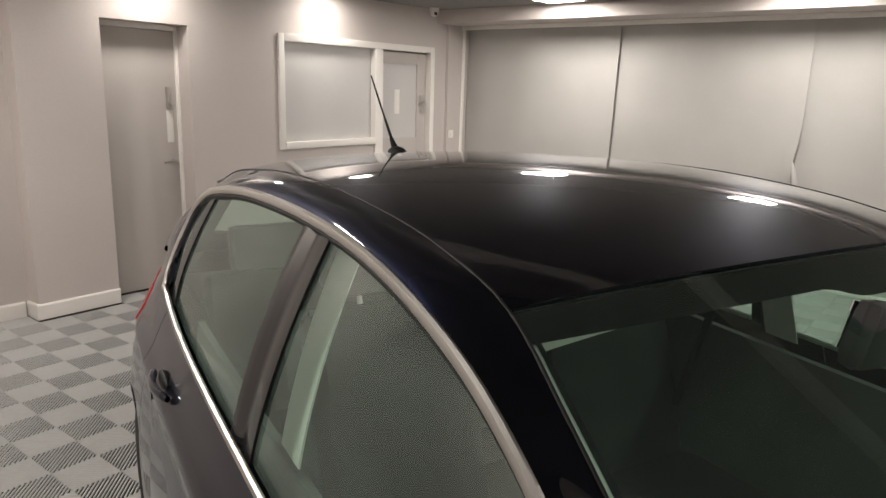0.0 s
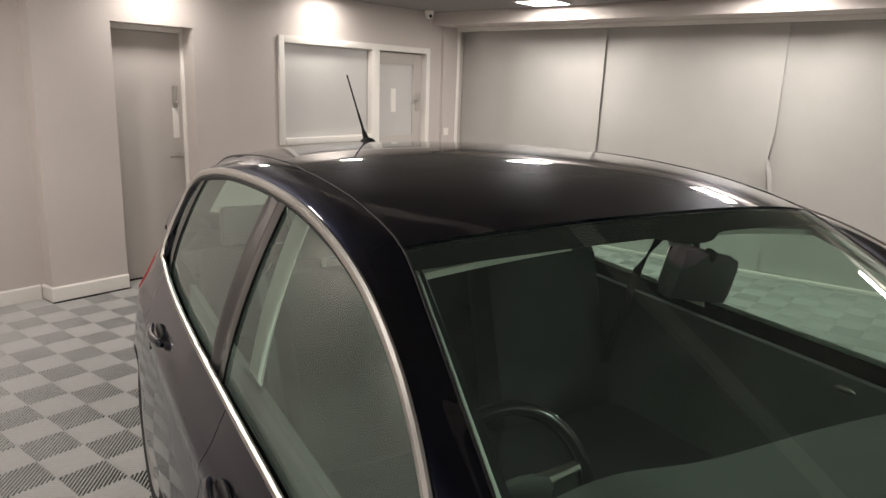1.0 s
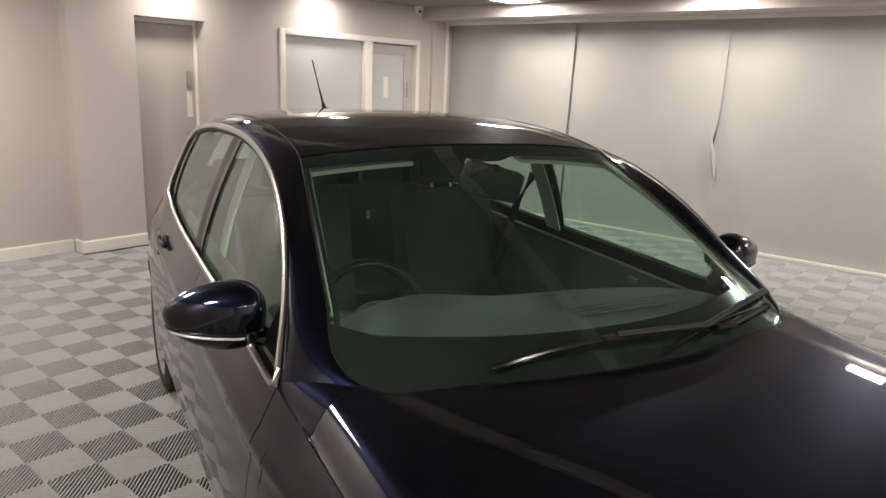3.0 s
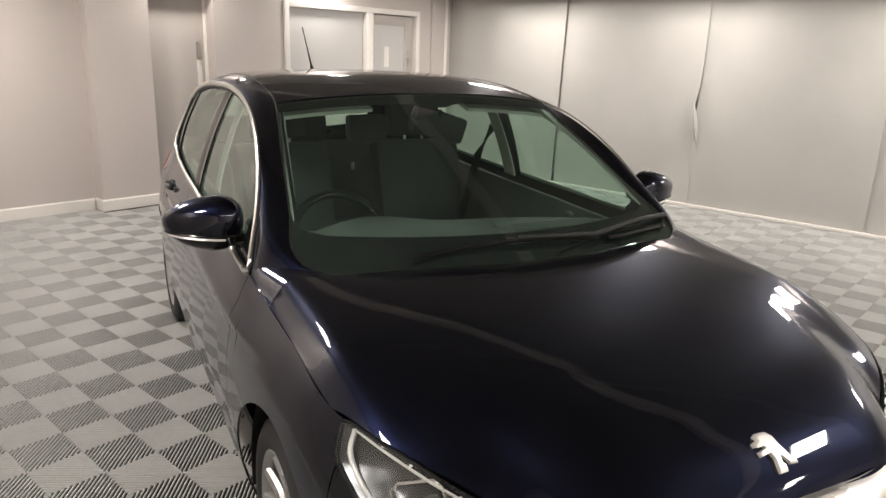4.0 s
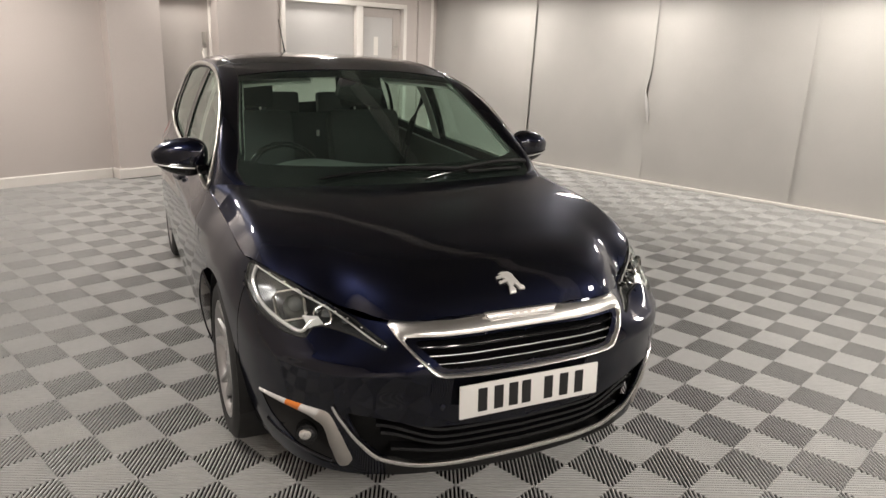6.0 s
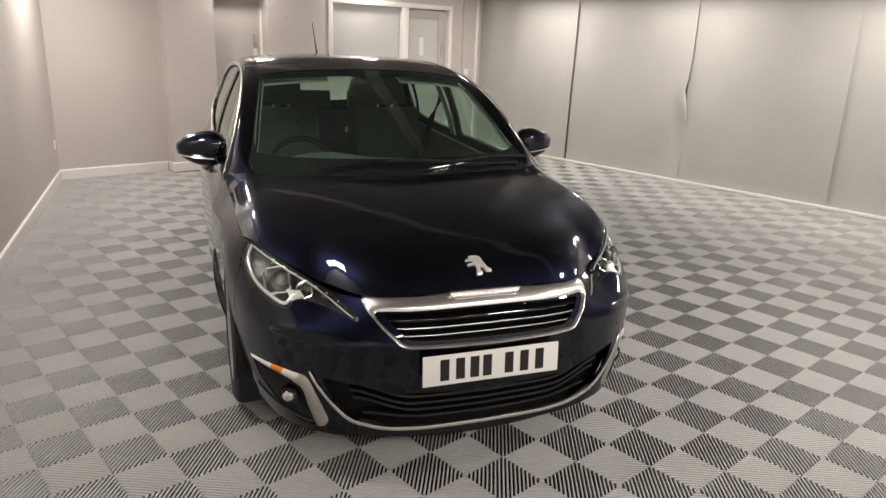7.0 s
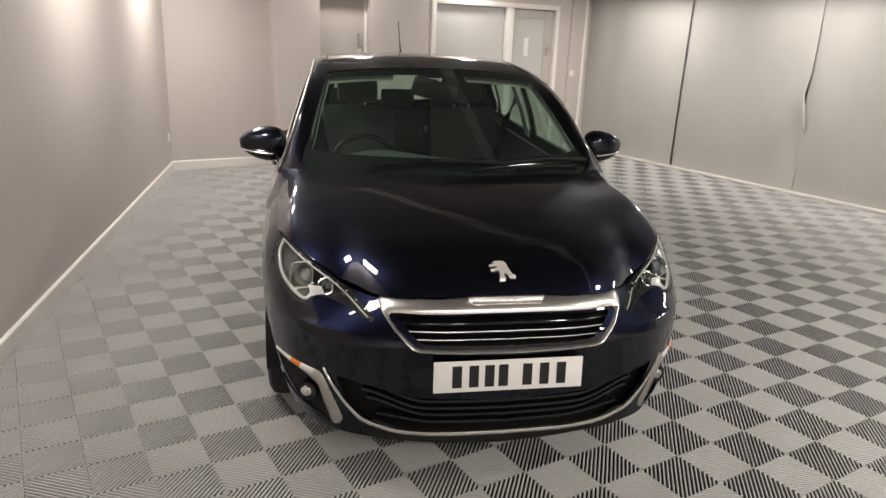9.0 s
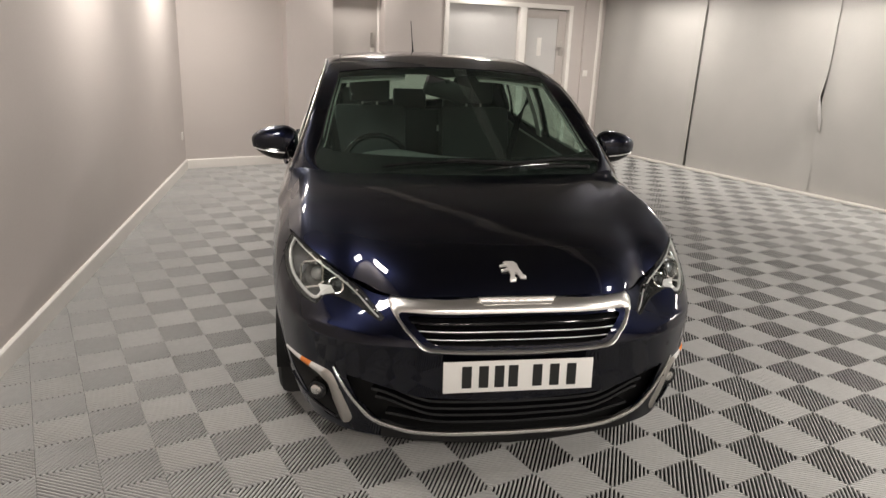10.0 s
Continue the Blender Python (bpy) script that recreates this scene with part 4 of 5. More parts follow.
# lamps of the nose
def nose_patch(poly, depth, grow=0.0, step=0.009):
    """Sheet of the skirt within an outline, sunk by depth; its edge follows the outline."""
    x0, x1 = min(p[0] for p in poly), max(p[0] for p in poly)
    z0, z1 = min(p[1] for p in poly), max(p[1] for p in poly)
    nx, nz = int((x1 - x0) / step) + 2, int((z1 - z0) / step) + 2
    xs, zs = steps(x0 - step / 2, x1 + step / 2, nx), steps(z0 - step / 2, z1 + step / 2, nz)

    def fn(x, z):
        d, a, c = nearest(poly, x, z)
        if d < step * 0.62 or not inside(poly, x, z):
            x, z = a, c
        return on_nose(x, z, depth if not callable(depth) else depth(x, z))
    return fn, xs, zs, lambda x, z: inside(poly, x, z)


for g in (1, -1):
    # headlamp
    s = Shape()
    fn, xs, zs, keep = nose_patch(HEAD, lambda x, z: 0.012 + min(nearest(HEAD, x, z)[0] * 1.6, 0.05))
    s.sheet(fn, xs, zs, 0.0, keep, False, g)
    lamp = s.make("headlamp", LAMPBACK, car, "clear headlamp with bright light strips and two lenses")
    s = Shape()
    fn, xs, zs, keep = nose_patch(HEAD, 0.001)
    s.sheet(fn, xs, zs, 0.0, keep, False, g)
    s.make("lens_cover", LENS, lamp, "clear plastic cover")
    edge = [on_nose(x, z, 0.004) * np.array((g, 1, 1)) for x, z in dense(HEAD, 0.01)]
    Shape().tube(edge, 0.0035, 6, True).make("lamp_seal", MATT, lamp, "black seal")
    drl, dl = chord([(0.776, 0.757, 0), (0.793, 0.715, 0), (0.782, 0.664, 0), (0.738, 0.633, 0), (0.690, 0.622, 0), (0.668, 0.640, 0), (0.640, 0.652, 0)])
    Shape().tube([on_nose(*drl(dl * i / 30)[:2], 0.012) * np.array((g, 1, 1)) for i in range(31)], 0.0062, 8).make("light_strip", CLEARLAMP, lamp, "pale light strip")
    drl2, dl2 = chord([(0.776, 0.757, 0), (0.70, 0.722, 0), (0.60, 0.675, 0), (0.53, 0.632, 0), (0.475, 0.600, 0)])
    Shape().tube([on_nose(*drl2(dl2 * i / 30)[:2], 0.012) * np.array((g, 1, 1)) for i in range(31)], 0.0030, 8).make("light_strip", CLEARLAMP, lamp, "pale light strip")
    for x, z, r in ((0.712, 0.676, 0.030), (0.625, 0.658, 0.020), (0.568, 0.637, 0.016)):
        c = on_nose(x, z, 0.034)
        c[0] *= g
        d = Vector((0.25 * g, -0.95, 0.06)).normalized()
        m = Matrix.Translation(Vector(c)) @ d.to_track_quat("Z", "Y").to_matrix().to_4x4()
        s = Shape()
        bm = bmesh.new()
        bmesh.ops.create_cone(bm, cap_ends=False, segments=28, radius1=r * 0.85, radius2=r * 1.25, depth=0.03)
        s.take(bm, m @ Matrix.Translation((0, 0, 0.008)))
        s.make("reflector", CHROME, lamp, "bright reflector ring")
        s = Shape().ball(m @ Matrix.Translation((0, 0, -0.004)) @ Matrix.Diagonal((r * 0.85, r * 0.85, r * 0.7, 1)))
        s.make("projector", PROJECTOR, lamp, "glass projector lens")
    s = Shape()
    s.sheet(lambda u, v: on_nose(0.672 - 0.045 * u + 0.012 * v, 0.628 + 0.012 * u + (0.028 - 0.012 * u) * v, 0.014), steps(0, 1, 6), steps(0, 1, 4), 0.006, None, False, g)
    s.make("lamp_fillet", CLEARLAMP, lamp, "bright lamp fillet")
    for x, z, w in ((0.712, 0.676, 1.0), (0.625, 0.658, 0.62)):
        pts = [on_nose(x + 0.040 * w * a, z + 0.034 * w * b - 0.012 * w * a, 0.016) * np.array((g, 1, 1)) for a, b in ((-1, -0.7), (-0.7, -1), (0.7, -1), (1, -0.7), (1, 0.7), (0.7, 1), (-0.7, 1), (-1, 0.7))]
        Shape().tube(pts, 0.0042 * w + 0.001, 6, True).make("lens_frame", CHROME, lamp, "bright square lens frame")
    for i in range(8):
        s = Shape()
        q = i / 7
        p = on_nose(0.74 - 0.23 * q, 0.752 - 0.118 * q, 0.006)
        s.ball(Matrix.Translation((p[0] * g, p[1], p[2])) @ Matrix.Diagonal((0.0042, 0.0042, 0.003, 1)), 8, 6)
        s.make("lamp_bead", CLEARLAMP, lamp, "small clear bead")
    # fog lamp corner: black well, bright boomerang with the indicator at its top, lamp
    s = Shape()
    fn, xs, zs, keep = nose_patch(FOG, lambda x, z: 0.004 + min(nearest(FOG, x, z)[0] * 1.2, 0.035))
    s.sheet(fn, xs, zs, 0.0, keep, False, g)
    corner = s.make("fog_lamp", MATT, car, "round fog lamp in a black corner with a satin boomerang")
    boom = [((0.798, 0.399), (0.792, 0.388)), ((0.755, 0.408), (0.752, 0.388)), ((0.715, 0.411), (0.712, 0.386)), ((0.675, 0.409), (0.672, 0.376)), ((0.640, 0.402), (0.645, 0.358)), ((0.618, 0.372), (0.632, 0.330)),
            ((0.596, 0.325), (0.622, 0.295)), ((0.574, 0.272), (0.608, 0.258)), ((0.557, 0.236), (0.596, 0.228)), ((0.566, 0.218), (0.592, 0.212))]
    outer, outer_len = chord([(*a, 0) for a, c in boom])
    inner, inner_len = chord([(*c, 0) for a, c in boom])

    def boomerang(u, v):
        a, c = outer(outer_len * u), inner(inner_len * u)
        c = a + (c - a) * 1.25
        p = a + (c - a) * v
        return on_nose(p[0], p[1], -0.006 + 0.010 * (2 * v - 1) ** 2)
    s = Shape()
    s.sheet(boomerang, steps(0.40, 1, 34), steps(0, 1, 6), 0.006, None, False, g)
    s.make("boomerang", SATIN, corner, "satin silver boomerang trim")
    for name, u0, u1, mt, lb in (("indicator_lens", 0.0, 0.17, CLEARLAMP, "clear indicator lens"), ("indicator", 0.17, 0.27, AMBER, "amber indicator bulb behind its lens, off"), ("indicator_lens", 0.27, 0.40, CLEARLAMP, "clear indicator lens")):
        s = Shape()
        s.sheet(boomerang, steps(u0, u1, 10), steps(0, 1, 6), 0.006, None, False, g)
        s.make(name, mt, corner, lb)
    c = on_nose(0.690, 0.298, 0.012)
    c[0] *= g
    m = Matrix.Translation(Vector(c)) @ Vector((0.3 * g, -0.95, 0)).to_track_quat("Z", "Y").to_matrix().to_4x4()
    s = Shape().rod(m @ Vector((0, 0, -0.03)), m @ Vector((0, 0, 0.008)), 0.036, 0.034, 28)
    bezel = s.make("lamp_bezel", BLACK, corner, "black lamp ring")
    s = Shape().ball(m @ Matrix.Translation((0, 0, 0.004)) @ Matrix.Diagonal((0.030, 0.024, 0.009, 1)))
    s.make("lamp_glass", LAMPBACK, bezel, "dark lamp glass")
    s = Shape().ball(m @ Matrix.Translation((-0.004, 0.002, 0.010)) @ Matrix.Diagonal((0.021, 0.019, 0.006, 1)))
    s.make("reflector", CHROME, bezel, "bright reflector")
    fin = [on_nose(0.775 - 0.02 * q - 0.14 * q * q, 0.300 - 0.075 * q, -0.001) * np.array((g, 1, 1)) for q in steps(0, 1, 14)]
    Shape().tube(fin, 0.0055, 6).make("fin", PAINT, corner)
    for x, z in ((0.30, 0.415), (0.60, 0.475)):
        p0, p1 = on_nose(x, z, 0.004), on_nose(x, z, -0.0015)
        Shape().rod((p0[0] * g, *p0[1:]), (p1[0] * g, *p1[1:]), 0.0105, 0.0095, 16).make("parking_sensor", PAINT, car)

s = Shape()
s.sheet(lambda u, v: on_nose(-0.475 + 0.05 * u, 0.425 + 0.05 * v, -0.0016), steps(0, 1, 6), steps(0, 1, 6), 0.003)
s.make("tow_cover", PAINT, car, "small square towing cover")

# number plate with seven plain bars
s = Shape()
s.box(-0.26, 0.26, -0.003, 0.003, -0.0555, 0.0555, 0.002)
plate = s.make("number_plate", PLATE, car, "white number plate")
plate.matrix_basis = pose(-0.004, -0.010, 0.469, -3, 0, 0)
for x in (-0.180, -0.122, -0.068, -0.020, 0.064, 0.124, 0.184):
    s = Shape().box(x - 0.0165, x + 0.0165, -0.0042, -0.0028, -0.039, 0.039)
    s.make("bar", INK, plate, "black bar", False)

# emblem on the bonnet: a plain upright chrome shape
s = Shape()
out = [(-0.016, -0.046), (0.006, -0.046), (0.008, -0.038), (0.002, -0.032), (0.006, -0.014), (0.014, -0.016), (0.024, -0.034), (0.044, -0.036), (0.046, -0.026), (0.036, -0.022), (0.028, -0.002), (0.022, 0.012), (0.020, 0.030), (0.008, 0.044),
       (-0.018, 0.046), (-0.030, 0.040), (-0.026, 0.030), (-0.044, 0.026), (-0.044, 0.016), (-0.024, 0.018), (-0.018, 0.010), (-0.042, 0.004), (-0.040, -0.006), (-0.014, -0.002), (-0.010, -0.018), (-0.014, -0.034)]
n = len(out)


def on_bonnet(x, up, lift):
    y = 0.214 + up * 0.72
    return (x, y - lift * 0.7, bonnet_z(x, y) + lift * 0.7)


for lift, shrink in ((0.0, 1.0), (0.006, 1.0), (0.009, 0.86)):
    s.v += [on_bonnet(x * shrink * 0.98, z * shrink * 1.06, lift) for x, z in out]
s.f += [(a * n + j, a * n + (j + 1) % n, (a + 1) * n + (j + 1) % n, (a + 1) * n + j) for a in range(2) for j in range(n)] + [tuple(range(2 * n, 3 * n))]
s.make("emblem", SILVER, car, "plain upright silver emblem", smooth=False)


# door mirrors
def mirror_shell(th, ph, low):
    """A rounded housing, blunt towards the rear, tapering to its outer end."""
    ct, st, cp, sp = math.cos(th), math.sin(th), math.cos(ph), math.sin(ph)
    x = math.copysign(abs(ct * cp) ** 0.8, ct * cp)
    y = math.copysign(abs(st * cp) ** 0.9, st * cp)
    z = math.copysign(abs(sp) ** 0.85, sp)
    q = (x + 1) / 2
    taper = 1 - 0.42 * q**1.6
    return np.array((0.905 + 0.118 * x, 1.575 + (0.088 if y < 0 else 0.05) * y * (1 - 0.25 * q) + 0.022 * x, 1.030 + (0.082 if z > 0 else 0.112) * z * taper - 0.004 * x))


for g in (1, -1):
    s = Shape()
    s.sheet(lambda a, c: mirror_shell(a, c, 0), steps(0, 2 * math.pi, 40), steps(-0.36, math.pi / 2 - 0.01, 16), 0.0, None, False, g)
    housing = s.make("door_mirror", PAINT, car, "dark blue door mirror with a black underside")
    s = Shape()
    s.sheet(lambda a, c: mirror_shell(a, c, 0) * np.array((1, 1, 1)), steps(0, 2 * math.pi, 40), steps(-math.pi / 2 + 0.01, -0.40, 10), 0.0, None, False, g)
    s.make("mirror_underside", BLACK, housing, "gloss black underside")
    s = Shape().tube([mirror_shell(a, -0.38, 0) * np.array((g, 1, 1)) for a in steps(0, 2 * math.pi, 40)[:-1]], 0.004, 6, True)
    s.make("mirror_seam", BLACK, housing)
    s = Shape().tube([(mirror_shell(a, -0.50, 0) + np.array((0, -0.001, 0))) * np.array((g, 1, 1)) for a in steps(-0.25, -2.0, 24)], 0.0036, 6)
    s.make("mirror_indicator", CLEARLAMP, housing, "thin clear indicator strip, off")
    s = Shape().ball(Matrix.Translation((0.90 * g, 1.614, 1.018)) @ Matrix.Rotation(radians(-4 * g), 4, "Z") @ Matrix.Diagonal((0.092, 0.010, 0.066, 1)))
    s.make("mirror_glass", MIRROR, housing, "mirror glass")
    s = Shape().tube([(0.835 * g, 1.572, 0.968), (0.80 * g, 1.550, 0.957), (0.765 * g, 1.52, 0.950)], [0.026, 0.024, 0.03], 10)
    s.make("mirror_arm", BLACK, housing, "black mirror arm")
    # door handles
    for y, z in ((2.13, 0.83), (3.06, 0.868)):
        s_y = at_back(y)
        p = flank(s_y, z)
        s = Shape().ball(Matrix.Translation((p[0] * g - 0.004 * g, p[1] + 0.03, p[2])) @ Matrix.Diagonal((0.012, 0.055, 0.026, 1)))
        cup = s.make("handle_cup", MATT, car, "dark handle recess")
        s = Shape().tube([((flank(at_back(y + q), z)[0] + 0.010 + 0.018 * math.sin(math.pi * (q + 0.1) / 0.2)) * g, y + q, z + 0.004) for q in steps(-0.10, 0.10, 14)], [0.008] + [0.013] * 13 + [0.008], 10, False, 0.8)
        s.make("door_handle", PAINT, cup)

# wipers on the black foot of the screen
def on_screen(x, y, lift):
    lo, hi = 0.0, 1.0
    for _ in range(30):
        g = (lo + hi) / 2
        if screen(min(abs(x) / screen_edge(g)[0], 1), g)[1] < y:
            lo = g
        else:
            hi = g
    z = screen(min(abs(x) / screen_edge(lo)[0], 1), lo)[2]
    return np.array((x, y - lift * 0.45, z + lift * 0.9))


def wiper(arm_pts, blade_pts, lift, r):
    s = Shape().tube([on_screen(x, y, lift + q) for x, y, q in arm_pts], [r * 1.2] + [r] * (len(arm_pts) - 1), 8, False, 1.3)
    arm = s.make("wiper", MATT, car, "black wiper arm and blade")
    (x0, y0), (x1, y1) = blade_pts
    s = Shape().tube([on_screen(x0 + (x1 - x0) * q, y0 + (y1 - y0) * q, lift + 0.002) for q in steps(0, 1, 16)], [r * 0.5] + [r * 0.8] * 15 + [r * 0.5], 8)
    s.make("wiper_blade", BLACK, arm, "black wiper blade")
    s = Shape().box(-0.035, 0.035, -0.008, 0.008, -0.006, 0.006, 0.003)
    m = Matrix.Translation(Vector(on_screen(*arm_pts[-1][:2], lift + 0.008)))
    s.v = [tuple(m @ Vector(p)) for p in s.v]
    s.make("wiper_clip", MATT, arm, "black clip")
    s = Shape().ball(Matrix.Translation(Vector(on_screen(*arm_pts[0][:2], lift))) @ Matrix.Diagonal((0.016, 0.016, 0.010, 1)))
    s.make("wiper_pivot", MATT, arm)


wiper([(0.690, 1.272, 0.004), (0.56, 1.212, 0.012), (0.46, 1.172, 0.016), (0.235, 1.094, 0.016), (-0.06, 1.102, 0.012)], ((0.25, 1.092), (-0.40, 1.112)), 0.010, 0.0085)
wiper([(0.62, 1.205, 0.0), (0.46, 1.142, 0.006), (0.33, 1.102, 0.006)], ((0.60, 1.200), (0.06, 1.048)), 0.005, 0.0065)

# aerial on the roof
s = Shape()
s.ball(Matrix.Translation((0, 3.430, 1.414)) @ Matrix.Diagonal((0.026, 0.058, 0.026, 1)))
s.rod((0, 3.430, 1.41), (0, 3.480, 1.462), 0.016, 0.007)
aerial = s.make("aerial", MATT, car, "black rubber roof aerial")
Shape().rod((0, 3.470, 1.452), (0, 3.530, 1.525), 0.0055, 0.0045).rod((0, 3.527, 1.521), (0, 3.650, 1.675), 0.0035, 0.0026).make("rod", MATT, aerial)


# wheels
def wheel(x, y):
    g = 1 if x > 0 else -1
    prof = [(-0.10, 0.225), (-0.112, 0.25), (-0.110, 0.285), (-0.095, 0.310), (-0.07, 0.3175), (0.07, 0.3175), (0.095, 0.310), (0.110, 0.285), (0.112, 0.25), (0.10, 0.225)]
    n = 72

    def turn(pr):
        return [(px, r * math.cos(2 * math.pi * k / n), r * math.sin(2 * math.pi * k / n)) for k in range(n) for px, r in pr], \
            [(k * len(pr) + j, k * len(pr) + j + 1, ((k + 1) % n) * len(pr) + j + 1, ((k + 1) % n) * len(pr) + j) for k in range(n) for j in range(len(pr) - 1)]
    m = Matrix.Translation((x, y, TYRE_R))

    def put(s, name, mat, parent, label=""):
        ob = s.make(name, mat, parent, label)
        return ob
    s = Shape().add(*turn(prof))
    s.v = [tuple(m @ Vector(p)) for p in s.v]
    tyre = put(s, "wheel", RUBBER, car, "black tyre on a silver five-spoke alloy wheel")
    rim = [(-0.10, 0.226), (-0.085, 0.210), (0.075, 0.205), (0.095, 0.212), (0.106, 0.226), (0.104, 0.231), (0.096, 0.226)]
    s = Shape().add(*turn(rim))
    s.v = [tuple(m @ Vector((p[0] * g, p[1], p[2]))) for p in s.v]
    put(s, "rim", ALLOY, tyre, "silver rim")
    s = Shape().add(*turn([(0.0, 0.0), (0.0, 0.215)]))
    s.v = [tuple(m @ Vector(((p[0] + 0.0) * g, p[1], p[2]))) for p in s.v]
    put(s, "brake_disc", MATT, tyre, "dark wheel well")
    for k in range(5):
        a = 2 * math.pi * (k + 0.15) / 5
        s = Shape()
        for off in (-1, 1):
            pts = []
            for q in steps(0, 1, 8):
                r = 0.035 + 0.18 * q
                b = a + off * (0.06 + 0.17 * q)
                pts.append(m @ Vector(((0.070 + 0.022 * q - 0.012 * math.sin(math.pi * q)) * g, r * math.cos(b), r * math.sin(b))))
            s.tube(pts, [0.024 - 0.008 * q for q in steps(0, 1, 8)], 8)
        put(s, "spoke", ALLOY, tyre)
    s = Shape().rod(m @ Vector((0.03 * g, 0, 0)), m @ Vector((0.088 * g, 0, 0)), 0.062, 0.048, 28)
    put(s, "hub_cap", ALLOY, tyre)


for y in AXLES:
    for x in (0.742, -0.742):
        wheel(x, y)
for g in (1, -1):
    for a in AXLES:
        s = Shape()
        s.sheet(lambda u, v: np.array((0.50 + 0.36 * v - (0.012 if a < 1 else 0.02) , a + (ARCH_R + 0.012) * math.cos(math.pi * (1.1 * u - 0.05)), TYRE_R + (ARCH_R + 0.012) * math.sin(math.pi * (1.1 * u - 0.05)))), steps(0, 1, 24), steps(0, 1, 3), 0.004, None, False, g)
        s.make("arch_liner", MATT, car, "black wheel arch liner")
s = Shape().box(-0.76, 0.76, 1.27, 3.15, 0.20, 0.24).box(-0.48, 0.48, 0.20, 4.10, 0.20, 0.24).box(-0.70, 0.70, 3.90, 4.10, 0.22, 0.26).box(-0.6, 0.6, 0.30, 0.50, 0.20, 0.24)
s.make("underbody", MATT, car, "black underbody")

# ---- the cabin ----
s = Shape()


def dash(u, v):
    y = 1.10 + 0.66 * v + 0.10 * u * u * (1 - v)
    z = 0.925 + 0.035 * math.sin(math.pi * min(v * 1.1, 1)) - 0.05 * u * u
    z += 0.050 * math.exp(-((u + 0.45) / 0.30) ** 2) * ease(0.25, 0.75, v)
    if v > 0.9:
        z -= (v - 0.9) * 3.0
    return np.array((0.74 * u, y, z))


s.sheet(dash, steps(-1, 1, 50), steps(0, 1, 30), 0.02)
dashboard = s.make("dashboard", DASH, car, "dark soft dashboard")
for k in range(4):
    s = Shape().box(0.05, 0.46, 1.35 + 0.022 * k, 1.358 + 0.022 * k, 0.962, 0.966, 0.0015)
    s.make("vent_slat", DASH, dashboard, "", False)
s = Shape().box(-0.72, 0.72, 1.66, 1.70, 0.45, 0.86)
s.make("dash_front", DASH, dashboard)
pts = []
c, ax1, ax2 = Vector((-0.37, 1.865, 0.860)), Vector((1, 0, 0)), Vector((0, 0.42, 0.907))
s = Shape().tube([c + (ax1 * math.cos(t) * 0.178 + ax2 * math.sin(t) * 0.165) for t in steps(0, 2 * math.pi, 48)[:-1]], 0.0165, 10, True)
wheel_ob = s.make("steering_wheel", BLACK, car, "dark leather steering wheel")
s = Shape().ball(Matrix.Translation(c + Vector((0, -0.01, -0.01))) @ Matrix.Rotation(radians(-65), 4, "X") @ Matrix.Diagonal((0.085, 0.07, 0.03, 1)))
s.make("boss", DASH, wheel_ob)
for a in (0.1, math.pi - 0.1, -math.pi / 2):
    s = Shape().tube([c + (ax1 * math.cos(a) + ax2 * math.sin(a)) * r for r in (0.06, 0.11, 0.165)], [0.018, 0.014, 0.012], 8)
    s.make("spoke", SATIN, wheel_ob, "satin wheel spoke")


def cushion(x0, x1, y0, y1, z0, z1, name, tilt=0.0, label=""):
    s = Shape().box(-(x1 - x0) / 2, (x1 - x0) / 2, -(y1 - y0) / 2, (y1 - y0) / 2, 0, z1 - z0, min(x1 - x0, y1 - y0, z1 - z0) * 0.3)
    m = Matrix.Translation(((x0 + x1) / 2, (y0 + y1) / 2, z0)) @ Matrix.Rotation(radians(tilt), 4, "X")
    s.v = [tuple(m @ Vector(p)) for p in s.v]
    return s, name, label


for x in (-0.36, 0.36):
    s, *_ = cushion(x - 0.26, x + 0.26, 2.10, 2.62, 0.38, 0.56, "")
    seat = s.make("front_seat", FABRIC, car, "dark cloth front seat")
    s, *_ = cushion(x - 0.24, x + 0.24, 2.58, 2.74, 0.50, 1.12, "", -16)
    s.make("backrest", FABRIC, seat)
    s, *_ = cushion(x - 0.135, x + 0.135, 2.78, 2.89, 1.12, 1.31, "", -10)
    s.make("headrest", FABRIC, seat)
    for q in (-0.05, 0.05):
        Shape().rod((x + q, 2.80, 1.05), (x + q, 2.83, 1.16), 0.007).make("headrest_post", STEEL, seat)
s, *_ = cushion(-0.62, 0.62, 3.00, 3.45, 0.40, 0.56, "")
bench = s.make("rear_bench", FABRIC, car, "dark cloth rear bench")
s, *_ = cushion(-0.62, 0.62, 3.42, 3.55, 0.52, 1.02, "", -18)
s.make("backrest", FABRIC, bench)
for x in (-0.40, 0.0, 0.40):
    s, *_ = cushion(x - 0.13, x + 0.13, 3.58, 3.67, 1.0, 1.16, "", -10)
    s.make("headrest", FABRIC, bench)
turn = Matrix.Translation((0.004, 1.795, 1.295)) @ Matrix.Rotation(radians(16), 4, "Z") @ Matrix.Rotation(radians(14), 4, "Y") @ Matrix.Rotation(radians(8), 4, "X")
s = Shape().box(-0.136, 0.136, -0.028, 0.016, -0.060, 0.046, 0.024)
s.v = [tuple(turn @ Vector(p)) for p in s.v]
rear_view = s.make("rear_view_mirror", INK, car, "black rear-view mirror")
Shape().tube([(0.002, 1.785, 1.305), (0, 1.775, 1.325), (0, 1.765, 1.340)], 0.014, 8).make("mirror_stalk", MATT, rear_view)
s = Shape().box(-0.122, 0.122, 0.0165, 0.0185, -0.036, 0.036)
s.v = [tuple(turn @ Vector(p)) for p in s.v]
s.make("mirror_glass", MIRROR, rear_view, "mirror glass")
